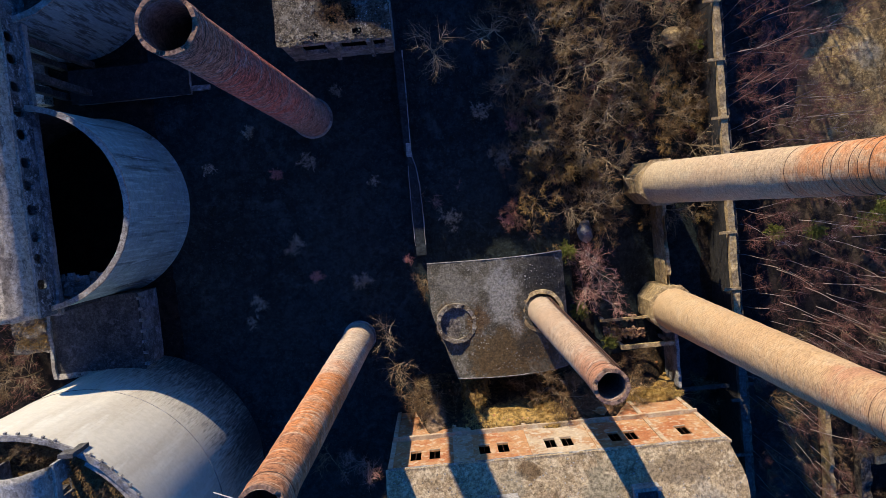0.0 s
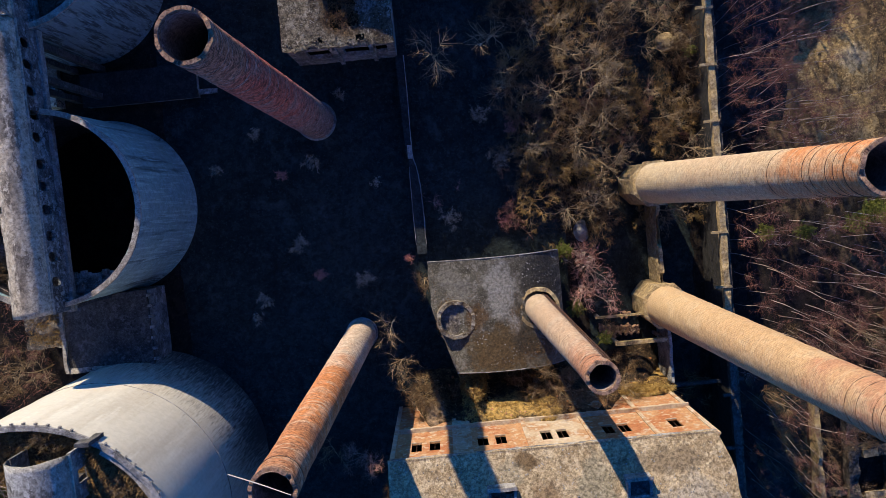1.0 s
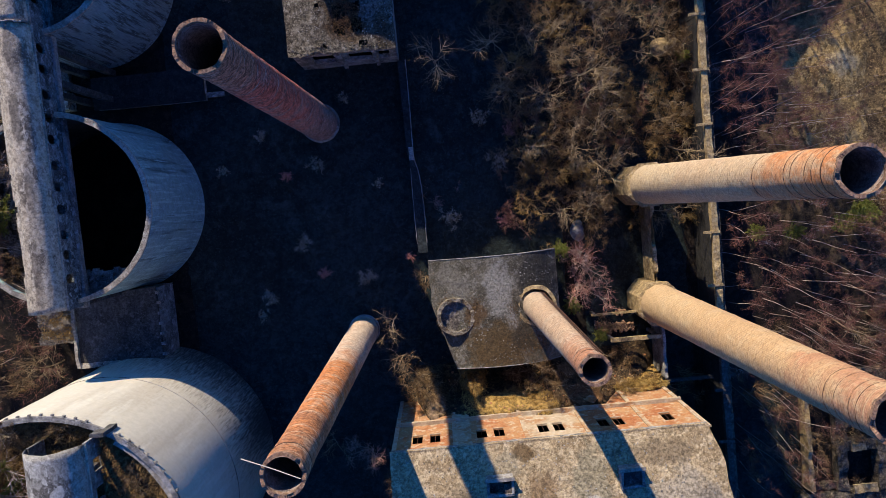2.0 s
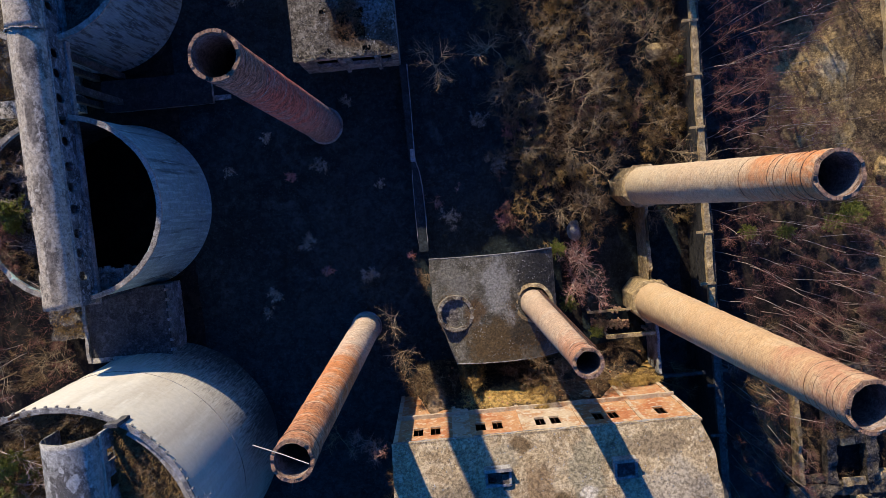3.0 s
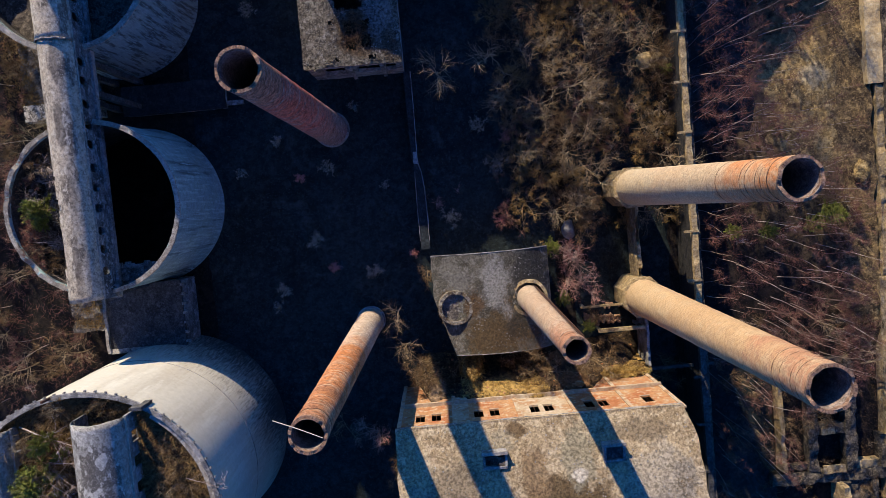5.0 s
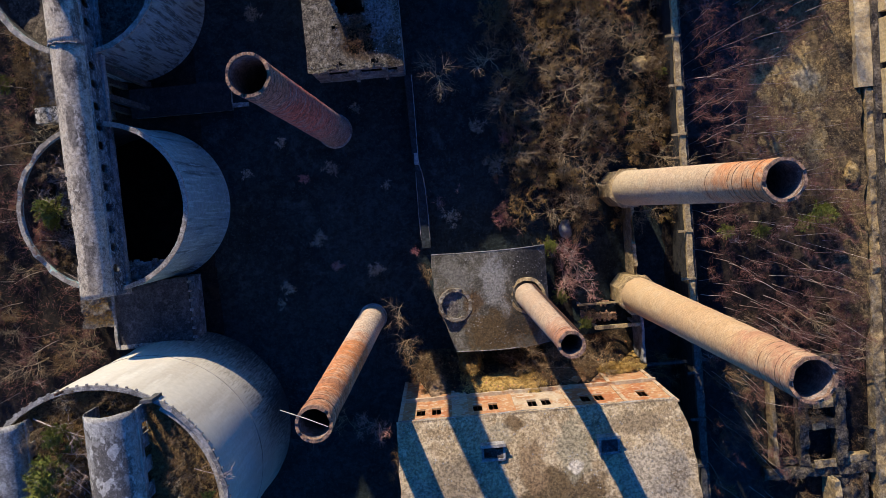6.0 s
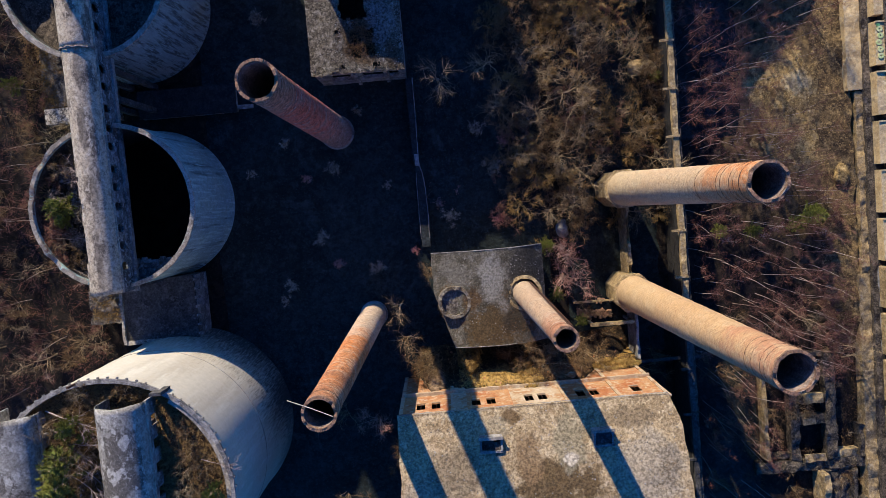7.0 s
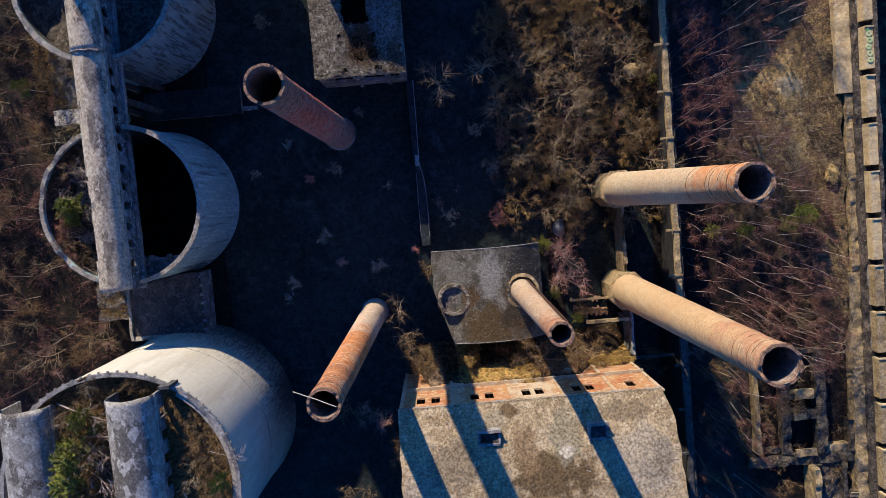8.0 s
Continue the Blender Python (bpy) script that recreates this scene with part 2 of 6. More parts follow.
OCHRE_CONCRETE = weathered("ochre_concrete", (0.48, 0.345, 0.165), (0.28, 0.20, 0.105), (0.58, 0.46, 0.27), 0.5, 3.0, 0.92, 0.08, (1, 1, 1), 0.45)
RUBBLE = weathered("rubble", (0.13, 0.105, 0.08), (0.05, 0.042, 0.034), (0.24, 0.20, 0.155), 1.0, 3.0, 0.95, 0.14, (1, 1, 1), 0.6)
STUB_CONCRETE = weathered("mottled_block", (0.56, 0.50, 0.41), (0.10, 0.09, 0.08), (0.66, 0.60, 0.50), 1.6, 3.0, 0.92, 0.06, (1, 1, 1), 0.5, (0.50, 0.53), (0.53, 0.56))
GRAVEL = weathered("gravel", (0.23, 0.20, 0.165), (0.11, 0.09, 0.07), (0.34, 0.30, 0.25), 0.5, 4.5, 0.95, 0.14, (1, 1, 1), 0.6)
WALL_CORE = weathered("dark_concrete", (0.028, 0.036, 0.04), (0.016, 0.02, 0.022), (0.05, 0.062, 0.066), 0.4, 2.5, 0.95, 0.05, (1, 1, 1), 0.4)
RUIN_WALL = weathered("ruin_wall", (0.13, 0.105, 0.075), (0.05, 0.042, 0.03), (0.26, 0.21, 0.145), 0.7, 3.0, 0.95, 0.14, (1, 1, 1), 0.6)
GALLERY_WALL = weathered("gallery_wall", (0.15, 0.165, 0.17), (0.06, 0.066, 0.07), (0.34, 0.36, 0.36), 0.5, 3.0, 0.93, 0.06, (1, 1, 1), 0.5, (0.46, 0.56), (0.54, 0.58))
RING_STONE = weathered("mossy_ring", (0.30, 0.25, 0.175), (0.12, 0.085, 0.05), (0.40, 0.36, 0.29), 1.2, 3.5, 0.95, 0.12, (1, 1, 1), 0.6)
BANK_SOIL = weathered("bank_soil", (0.075, 0.048, 0.026), (0.025, 0.019, 0.014), (0.19, 0.12, 0.05), 0.6, 3.0, 0.96, 0.3, (1, 1, 1), 0.6, (0.42, 0.58), (0.54, 0.64),
                      ((1.9, -19.6, 1.5, 2.0, (0.40, 0.25, 0.075), 0.9), (4.6, -21.5, 3.4, 0.8, (0.46, 0.29, 0.085), 0.92), (8.6, -21.6, 1.8, 0.7, (0.40, 0.25, 0.08), 0.85), (13.0, -21.6, 2.4, 0.8, (0.30, 0.15, 0.07), 0.7), (-2.6, -21.4, 1.4, 1.0, (0.40, 0.27, 0.16), 0.8)))
MOUND = weathered("mossy_mound", (0.47, 0.285, 0.08), (0.18, 0.105, 0.04), (0.52, 0.35, 0.11), 0.8, 3.0, 0.96, 0.25, (1, 1, 1), 0.6)
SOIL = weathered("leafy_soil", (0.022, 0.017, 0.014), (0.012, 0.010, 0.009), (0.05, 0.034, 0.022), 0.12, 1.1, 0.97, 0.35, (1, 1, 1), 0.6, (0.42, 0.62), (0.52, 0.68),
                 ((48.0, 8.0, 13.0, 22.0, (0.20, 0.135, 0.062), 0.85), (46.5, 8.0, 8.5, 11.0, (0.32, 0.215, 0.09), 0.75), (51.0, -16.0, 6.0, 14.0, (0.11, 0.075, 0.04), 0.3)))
# very dark, slightly blue-green ground colour of the yard and the black strips
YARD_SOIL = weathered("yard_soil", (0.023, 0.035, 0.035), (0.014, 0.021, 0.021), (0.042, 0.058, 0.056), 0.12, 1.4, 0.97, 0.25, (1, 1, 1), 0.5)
SAND = weathered("sand", (0.48, 0.32, 0.12), (0.24, 0.155, 0.06), (0.62, 0.45, 0.20), 0.45, 2.2, 0.95, 0.3, (1, 1, 1), 0.6, (0.46, 0.56), (0.54, 0.66), ((46.6, 11.2, 2.0, 1.6, (0.70, 0.54, 0.28), 0.85), (44.4, 7.6, 0.9, 0.4, (0.14, 0.09, 0.045), 0.85), (43.6, 9.6, 0.4, 1.0, (0.16, 0.10, 0.05), 0.8)))
DRY_GRASS = weathered("dry_grass", (0.25, 0.145, 0.055), (0.09, 0.055, 0.028), (0.40, 0.26, 0.09), 0.8, 4.0, 0.95, 0.3, (1, 1, 1), 0.7)
RUST = weathered("rusty_iron", (0.10, 0.05, 0.03), (0.05, 0.03, 0.025), (0.18, 0.09, 0.05), 2.0, 8.0, 0.7, 0.02, (1, 1, 1), 0.3)
# near-black colour for wall panels, hatch and pit floors, low shed roof
NEAR_BLACK = weathered("soot", (0.035, 0.033, 0.032), (0.02, 0.02, 0.02), (0.06, 0.055, 0.05), 0.6, 3.0, 0.95, 0.05, (1, 1, 1), 0.4)
COPING = weathered("brick_coping", (0.29, 0.17, 0.11), (0.16, 0.095, 0.065), (0.42, 0.29, 0.21), 1.0, 4.5, 0.93, 0.06, (1, 1, 1), 0.5)
FLUE = weathered("flue_brick", (0.34, 0.27, 0.23), (0.15, 0.12, 0.11), (0.42, 0.34, 0.29), 0.6, 4.0, 0.95, 0.05, (1, 1, 0.4), 0.5)
PAINT_MARKS = weathered("sprayed_paint", (0.70, 0.74, 0.34), (0.52, 0.66, 0.25), (0.76, 0.78, 0.48), 1.2, 5.0, 0.7, 0.01, (1, 1, 1), 0.2)
GREEN_PAINT = weathered("green_paint", (0.16, 0.42, 0.17), (0.11, 0.32, 0.13), (0.22, 0.48, 0.22), 1.2, 5.0, 0.7, 0.01, (1, 1, 1), 0.2)
LOOSE_BRICK = varied("loose_brick", (0.36, 0.20, 0.115), (0.46, 0.28, 0.175), 0.92, 6.0)
BARK = varied("grey_bark", (0.33, 0.245, 0.14), (0.46, 0.35, 0.21))
BIRCH_BARK = varied("birch_bark", (0.40, 0.30, 0.24), (0.62, 0.50, 0.42))
GOLD_TWIGS = varied("golden_twigs", (0.24, 0.145, 0.045), (0.34, 0.215, 0.07))
BROWN_TWIGS = varied("brown_twigs", (0.12, 0.066, 0.03), (0.25, 0.155, 0.068))
PINK_TWIGS = varied("reddish_twigs", (0.19, 0.08, 0.062), (0.29, 0.13, 0.095))
GREY_TWIGS = varied("grey_twigs", (0.17, 0.115, 0.06), (0.28, 0.20, 0.11))
PALE_TWIGS = varied("pale_twigs", (0.40, 0.34, 0.26), (0.56, 0.48, 0.36))
ROSE_TWIGS = varied("rose_twigs", (0.74, 0.27, 0.22), (0.82, 0.42, 0.34))
BIRCH_TWIGS = varied("birch_twigs", (0.14, 0.062, 0.048), (0.24, 0.11, 0.08))
BLUSH_TWIGS = varied("blush_twigs", (0.38, 0.185, 0.15), (0.50, 0.27, 0.22))
STRAW = varied("straw", (0.58, 0.39, 0.12), (0.58, 0.39, 0.12))
STALKS = varied("stalks", (0.26, 0.165, 0.065), (0.26, 0.165, 0.065))
NEEDLES = varied("pine_needles", (0.17, 0.20, 0.04), (0.30, 0.30, 0.06))


# ---- mesh helpers ----
class Mesh:
    """Collects vertices and faces for one part."""

    def __init__(self):
        self.v, self.f = [], []

    def add(self, verts, faces):
        k = len(self.v)
        self.v.extend(verts)
        self.f.extend(tuple(i + k for i in f) for f in faces)
        return self

    def box(self, x0, x1, y0, y1, z0, z1):
        return self.add([(x0, y0, z0), (x1, y0, z0), (x1, y1, z0), (x0, y1, z0), (x0, y0, z1), (x1, y0, z1), (x1, y1, z1), (x0, y1, z1)],
                        [(3, 2, 1, 0), (4, 5, 6, 7), (0, 1, 5, 4), (1, 2, 6, 5), (2, 3, 7, 6), (3, 0, 4, 7)])

    def worn(self, x0, x1, y0, y1, z0, z1, step=0.6, rough=0.08, seed=0.0, ragged=0.0):
        """A box of worn masonry: its faces cut into cells and pushed about; ragged lets its top crumble."""
        n = [max(1, min(60, round(abs(b - a) / step))) for a, b in ((x0, x1), (y0, y1), (z0, z1))]
        lo, hi = (x0, y0, z0), (x1, y1, z1)

        def put(p):
            q = Vector(p)
            d = noise.noise_vector(q * 1.3 + Vector((seed, seed, seed))) * rough
            if ragged and q.z > z1 - 0.01:
                d.z -= ragged * max(0.0, noise.noise(q * 0.7 + Vector((seed + 9, 0, 0))) + 0.15) * 1.6
            return tuple(q + d)

        verts, faces, seen = [], [], {}

        def corner(p):
            key = tuple(round(v, 4) for v in p)
            if key not in seen:
                seen[key] = len(verts)
                verts.append(put(p))
            return seen[key]

        for axis in range(3):
            a, b = [i for i in range(3) if i != axis]
            for side in (lo[axis], hi[axis]):
                grid = []
                for i in range(n[a] + 1):
                    for j in range(n[b] + 1):
                        p = [0, 0, 0]
                        p[axis], p[a], p[b] = side, lo[a] + (hi[a] - lo[a]) * i / n[a], lo[b] + (hi[b] - lo[b]) * j / n[b]
                        grid.append(corner(p))
                for i in range(n[a]):
                    for j in range(n[b]):
                        k = i * (n[b] + 1) + j
                        q = (grid[k], grid[k + n[b] + 1], grid[k + n[b] + 2], grid[k + 1])
                        faces.append(q if (side == hi[axis]) != (axis == 1) else q[::-1])
        self.add(verts, faces)
        return self

    def revolve(self, profile, n=64, start=0.0, end=360.0, push=None):
        """Turns (radius, z) pairs round the z axis. push(angle, row, point) may move a point."""
        whole = end - start >= 359.9
        m = n if whole else n + 1
        verts = []
        for i in range(m):
            a = radians(start + (end - start) * i / n)
            for k, (r, z) in enumerate(profile):
                p = Vector((r * math.cos(a), r * math.sin(a), z))
                verts.append(tuple(push(a, k, p) if push else p))
        faces, w = [], len(profile)
        for i in range(n):
            j = (i + 1) % m
            for k in range(w - 1):
                faces.append((i * w + k, j * w + k, j * w + k + 1, i * w + k + 1))
        return self.add(verts, faces)

    def limb(self, points, radii, sides=3):
        """A tapering limb along points."""
        verts, faces = [], []
        for i, p in enumerate(points):
            way = (Vector(points[min(i + 1, len(points) - 1)]) - Vector(points[max(i - 1, 0)])).normalized()
            u = way.orthogonal().normalized()
            w = way.cross(u)
            for s in range(sides):
                a = 2 * math.pi * s / sides
                verts.append(tuple(Vector(p) + (u * math.cos(a) + w * math.sin(a)) * radii[i]))
        for i in range(len(points) - 1):
            for s in range(sides):
                t = (s + 1) % sides
                faces.append((i * sides + s, i * sides + t, (i + 1) * sides + t, (i + 1) * sides + s))
        return self.add(verts, faces)

    def data(self, name, smooth=False):
        me = bpy.data.meshes.new(name)
        me.from_pydata(self.v, [], self.f)
        me.validate()
        if smooth:
            me.shade_smooth()
        return me


def thing(name, at, label, category, group="", kind=""):
    ob = new(name)
    ob.location = at
    ob.empty_display_size = 0.5
    return tagged(ob, label, category, group, kind)


def part(name, mesh, material, parent, label="", smooth=False):
    ob = new(name, mesh.data(name, smooth))
    ob.data.materials.append(material)
    ob.parent = parent
    return tagged(ob, label)


def single(name, mesh, material, label, category, group="", kind="", smooth=False):
    ob = new(name, mesh.data(name, smooth))
    ob.data.materials.append(material)
    return tagged(ob, label, category, group, kind)


def wave(x, y, s=1.0, o=0.0):
    return noise.noise(Vector((x * s + o, y * s - o, o)))


# ---- ground ----
def ground_height(x, y):
    # the works stand on a terrace; the wood to the east lies lower
    f = min(1.0, max(0.0, (x - 12.5) / 12.0))
    return 2.8 * (1 - f * f * (3 - 2 * f)) + 0.45 * wave(x, y, 0.06, 3) + 0.2 * wave(x, y, 0.25, 7)


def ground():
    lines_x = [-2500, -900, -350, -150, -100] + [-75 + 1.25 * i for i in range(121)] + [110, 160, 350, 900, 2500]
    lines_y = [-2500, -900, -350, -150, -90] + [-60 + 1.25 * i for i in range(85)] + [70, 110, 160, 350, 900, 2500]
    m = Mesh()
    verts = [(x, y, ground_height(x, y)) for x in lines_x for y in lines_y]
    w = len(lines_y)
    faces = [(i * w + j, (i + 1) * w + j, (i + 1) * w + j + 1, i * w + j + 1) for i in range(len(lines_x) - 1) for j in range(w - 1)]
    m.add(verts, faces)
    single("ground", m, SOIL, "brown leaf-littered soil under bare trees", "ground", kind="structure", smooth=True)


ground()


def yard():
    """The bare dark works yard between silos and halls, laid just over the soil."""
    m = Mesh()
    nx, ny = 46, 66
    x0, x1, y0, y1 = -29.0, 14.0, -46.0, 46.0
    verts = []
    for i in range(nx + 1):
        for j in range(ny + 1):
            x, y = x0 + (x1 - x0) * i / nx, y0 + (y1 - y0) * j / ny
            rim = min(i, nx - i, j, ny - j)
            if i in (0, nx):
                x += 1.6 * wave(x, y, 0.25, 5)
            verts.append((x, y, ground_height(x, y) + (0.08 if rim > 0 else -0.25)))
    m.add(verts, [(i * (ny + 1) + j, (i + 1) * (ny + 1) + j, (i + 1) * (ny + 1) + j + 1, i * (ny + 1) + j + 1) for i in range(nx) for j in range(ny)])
    single("yard", m, YARD_SOIL, "dark bare works yard", "yard", kind="structure", smooth=True)


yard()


# a black sheet over the soil that paints deep shade as ground colour
def shade_strip(x0, x1, y0, y1):
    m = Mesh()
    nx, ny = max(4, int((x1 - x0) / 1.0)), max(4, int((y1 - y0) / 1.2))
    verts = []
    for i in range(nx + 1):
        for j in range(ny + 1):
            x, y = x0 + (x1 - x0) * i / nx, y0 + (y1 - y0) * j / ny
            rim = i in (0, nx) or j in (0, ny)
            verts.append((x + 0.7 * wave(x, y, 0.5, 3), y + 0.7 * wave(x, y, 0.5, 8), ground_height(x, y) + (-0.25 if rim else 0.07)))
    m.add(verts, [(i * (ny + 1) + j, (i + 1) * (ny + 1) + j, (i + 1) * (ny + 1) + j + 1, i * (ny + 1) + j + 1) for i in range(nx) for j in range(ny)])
    single("cinder_ground", m, YARD_SOIL, "black ground sheet with the shade put into its colour", "ground", kind="structure", smooth=True)


shade_strip(14.5, 28.6, -46.0, 30.0)
shade_strip(30.2, 40.2, -46.0, -20.5)
shade_strip(30.2, 40.0, 4.0, 30.0)


# ---- chimneys ----
def chimney(x, y, top, foot_r, top_r, base_z, material, label, hoops, plinth=True, seed=0, flare=0.0):
    ob = thing("chimney", (x, y, 0), label, "chimney", "tall brick chimneys")
    rng = random.Random(seed)
    rows = 60
    height = top - base_z

    def radius(z):
        f = (z - base_z) / height
        r = foot_r + (top_r - foot_r) * f
        if f > 0.955:
            r += 0.06 + flare
        elif f > 0.93:
            r += 0.03 + flare * 0.5
        return r

    outer = [(radius(base_z + height * i / rows), base_z + height * i / rows) for i in range(rows + 1)]
    inner = [(top_r - 0.13, top - 0.02), (top_r - 0.15, top - 3), (top_r - 0.16, top - 9), (top_r - 0.16, base_z + 2)]

    def push(a, k, p):
        d = 0.035 * noise.noise(Vector((p.x * 1.5, p.y * 1.5, p.z * 3 + seed)))
        side = Vector((p.x, p.y, 0)).normalized()
        p = p + side * d
        if k in (rows, rows + 1):
            p.z -= 0.4 * max(0.0, noise.noise(Vector((math.cos(a) * 2.2 + seed, math.sin(a) * 2.2, seed)))+0.1) + 0.012 * rng.random()
        return p

    shaft = part("shaft", Mesh().revolve(outer + inner[:1], 72, push=push), material, ob, smooth=False)
    part("flue", Mesh().revolve(inner, 36), FLUE, ob, "soot-blackened brick flue")
    for z, w in hoops:
        r = radius(z) + 0.016
        part("hoop", Mesh().revolve([(r - 0.05, z), (r, z + 0.01), (r, z + w), (r - 0.05, z + w + 0.01)], 48), RUST, shaft, "rusty iron hoop")
    if plinth:
        w = foot_r * 1.13
        oct_ = Mesh().revolve([(0.2, -0.5), (w, -0.5), (w * 0.98, base_z - 0.5), (w * 1.06, base_z - 0.45), (w * 1.06, base_z), (foot_r * 1.02, base_z + 0.12)], 8, start=22.5, end=382.5)
        part("plinth", oct_, OCHRE_CONCRETE, ob, "octagonal concrete plinth")
    else:
        part("footing", Mesh().revolve([(foot_r * 1.1, -0.4), (foot_r * 1.1, base_z), (foot_r * 0.98, base_z + 0.15)], 40), OLD_CONCRETE, ob, "round concrete footing")
    # worn coping, with the loose bricks of the top course on it
    def crest(a, k, p):
        return p - Vector((0, 0, 0.4 * max(0.0, noise.noise(Vector((math.cos(a) * 2.2 + seed, math.sin(a) * 2.2, seed))) + 0.1)))

    part("coping", Mesh().revolve([(top_r + 0.075 + flare, top - 0.2), (top_r + 0.08 + flare, top + 0.012), (top_r - 0.145, top + 0.014), (top_r - 0.155, top - 0.3)], 72, push=crest), COPING, ob, "worn brick coping")
    n = int(2 * math.pi * top_r / 0.125)
    shared = None
    for i in range(n):
        if rng.random() < 0.35:
            continue
        a = 2 * math.pi * i / n + rng.uniform(-0.02, 0.02)
        if shared is None:
            shared = Mesh().box(-0.09, 0.09, -0.052, 0.052, 0, 0.065).data("brick")
            shared.materials.append(LOOSE_BRICK)
        b = new("brick", shared)
        b.parent = shaft
        rr = top_r - 0.045 + flare + rng.uniform(-0.02, 0.05)
        drop = 0.4 * max(0.0, noise.noise(Vector((math.cos(a) * 2.2 + seed, math.sin(a) * 2.2, seed))) + 0.1)
        b.matrix_basis = Matrix.Translation((rr * math.cos(a), rr * math.sin(a), top - drop - 0.045 + rng.uniform(-0.012, 0.012))) @ Matrix.Rotation(a + rng.uniform(-0.12, 0.12), 4, "Z")
    return ob


BRICK_PALE = brickwork("pale_brick", (0.54, 0.42, 0.26), (0.54, 0.39, 0.24), (0.56, 0.23, 0.09), (0.56, 0.45, 0.29), 1.7, 46, 0.55, contrast=0.6)
BRICK_TAN = brickwork("tan_brick", (0.55, 0.385, 0.21), (0.53, 0.345, 0.18), (0.46, 0.24, 0.135), (0.56, 0.42, 0.25), 1.8, 47, 0.5, contrast=0.5)
BRICK_ORANGE = brickwork("orange_brick", (0.60, 0.49, 0.37), (0.56, 0.215, 0.075), (0.38, 0.17, 0.085), (0.56, 0.42, 0.29), 1.4, 46, 0.35, (0.36, 0.56, 0.8, 0.95))
BRICK_RED = brickwork("red_brick", (0.33, 0.22, 0.20), (0.60, 0.15, 0.10), (0.46, 0.20, 0.13), (0.40, 0.30, 0.28), 1.8, 44, 0.45, contrast=1.6)
BRICK_ROSE = brickwork("rose_brick", (0.52, 0.40, 0.27), (0.48, 0.335, 0.22), (0.42, 0.20, 0.115), (0.56, 0.45, 0.33), 1.2, 39, 0.5, contrast=0.75)

chimney(22.0, -0.5, 46.0, 2.05, 1.38, 7.5, BRICK_PALE, "tall pale brick chimney with an orange crumbling top", [(36.0, 0.05), (40.2, 0.05), (41.0, 0.05), (42.6, 0.06), (43.4, 0.06), (44.4, 0.07)], seed=1)
chimney(22.65, -13.4, 47.0, 2.12, 1.48, 6.0, BRICK_TAN, "tall tan brick chimney with iron hoops near its top", [(42.2, 0.03), (43.3, 0.03), (44.1, 0.03), (44.8, 0.03), (45.5, 0.05)], seed=2)
orange = chimney(-9.65, -13.7, 46.0, 1.58, 1.17, 3.2, BRICK_ORANGE, "orange brick chimney whitened at its foot", [(44.2, 0.08)], plinth=False, seed=3)
part("rod", Mesh().limb([(-2.06, 1.18, 46.12), (-0.5, 0.5, 46.1), (0.94, -0.21, 46.05)], [0.03, 0.03, 0.026], 5), SILO_CONCRETE, orange, "loose iron rod across the mouth")
part("rod", Mesh().limb([(-0.1, -1.1, 45.9), (-0.3, -1.9, 45.6)], [0.03, 0.02], 5), RUST, orange)
chimney(-12.1, 9.5, 43.8, 1.92, 1.42, 3.4, BRICK_RED, "dark red brick chimney on a round footing", [(42.4, 0.08)], plinth=False, seed=4)
rose = chimney(8.9, -11.7, 38.0, 1.4, 0.98, 8.6, BRICK_ROSE, "slender rose brick chimney rising from a vaulted roof", [(35.6, 0.06), (36.4, 0.06)], plinth=False, seed=5)


def ladder(parent, angle, z0, z1, r0, r1):
    m = Mesh()
    u = Vector((math.cos(angle), math.sin(angle), 0))
    w = Vector((-u.y, u.x, 0))
    for s in (-0.22, 0.22):
        m.limb([tuple(u * (r0 + 0.1) + w * s + Vector((0, 0, z0))), tuple(u * (r1 + 0.1) + w * s + Vector((0, 0, z1)))], [0.03, 0.03], 4)
    n = int((z1 - z0) / 0.36)
    for i in range(n):
        f = i / n
        p = u * (r0 + (r1 - r0) * f + 0.1) + Vector((0, 0, z0 + (z1 - z0) * f))
        m.limb([tuple(p - w * 0.22), tuple(p + w * 0.22)], [0.02, 0.02], 3)
    part("ladder", m, RUST, parent, "rusty iron rung ladder")


ladder(rose, radians(62), 9.2, 37.4, 1.4, 1.02)


# ---- vaulted kiln house with the stump ring ----
def vault_z(x):
    return 8.0 + 2.0 * math.sin(math.pi * (x + 2.2) / 14.6) - 0.06 * max(0.0, x - 8.0) ** 2


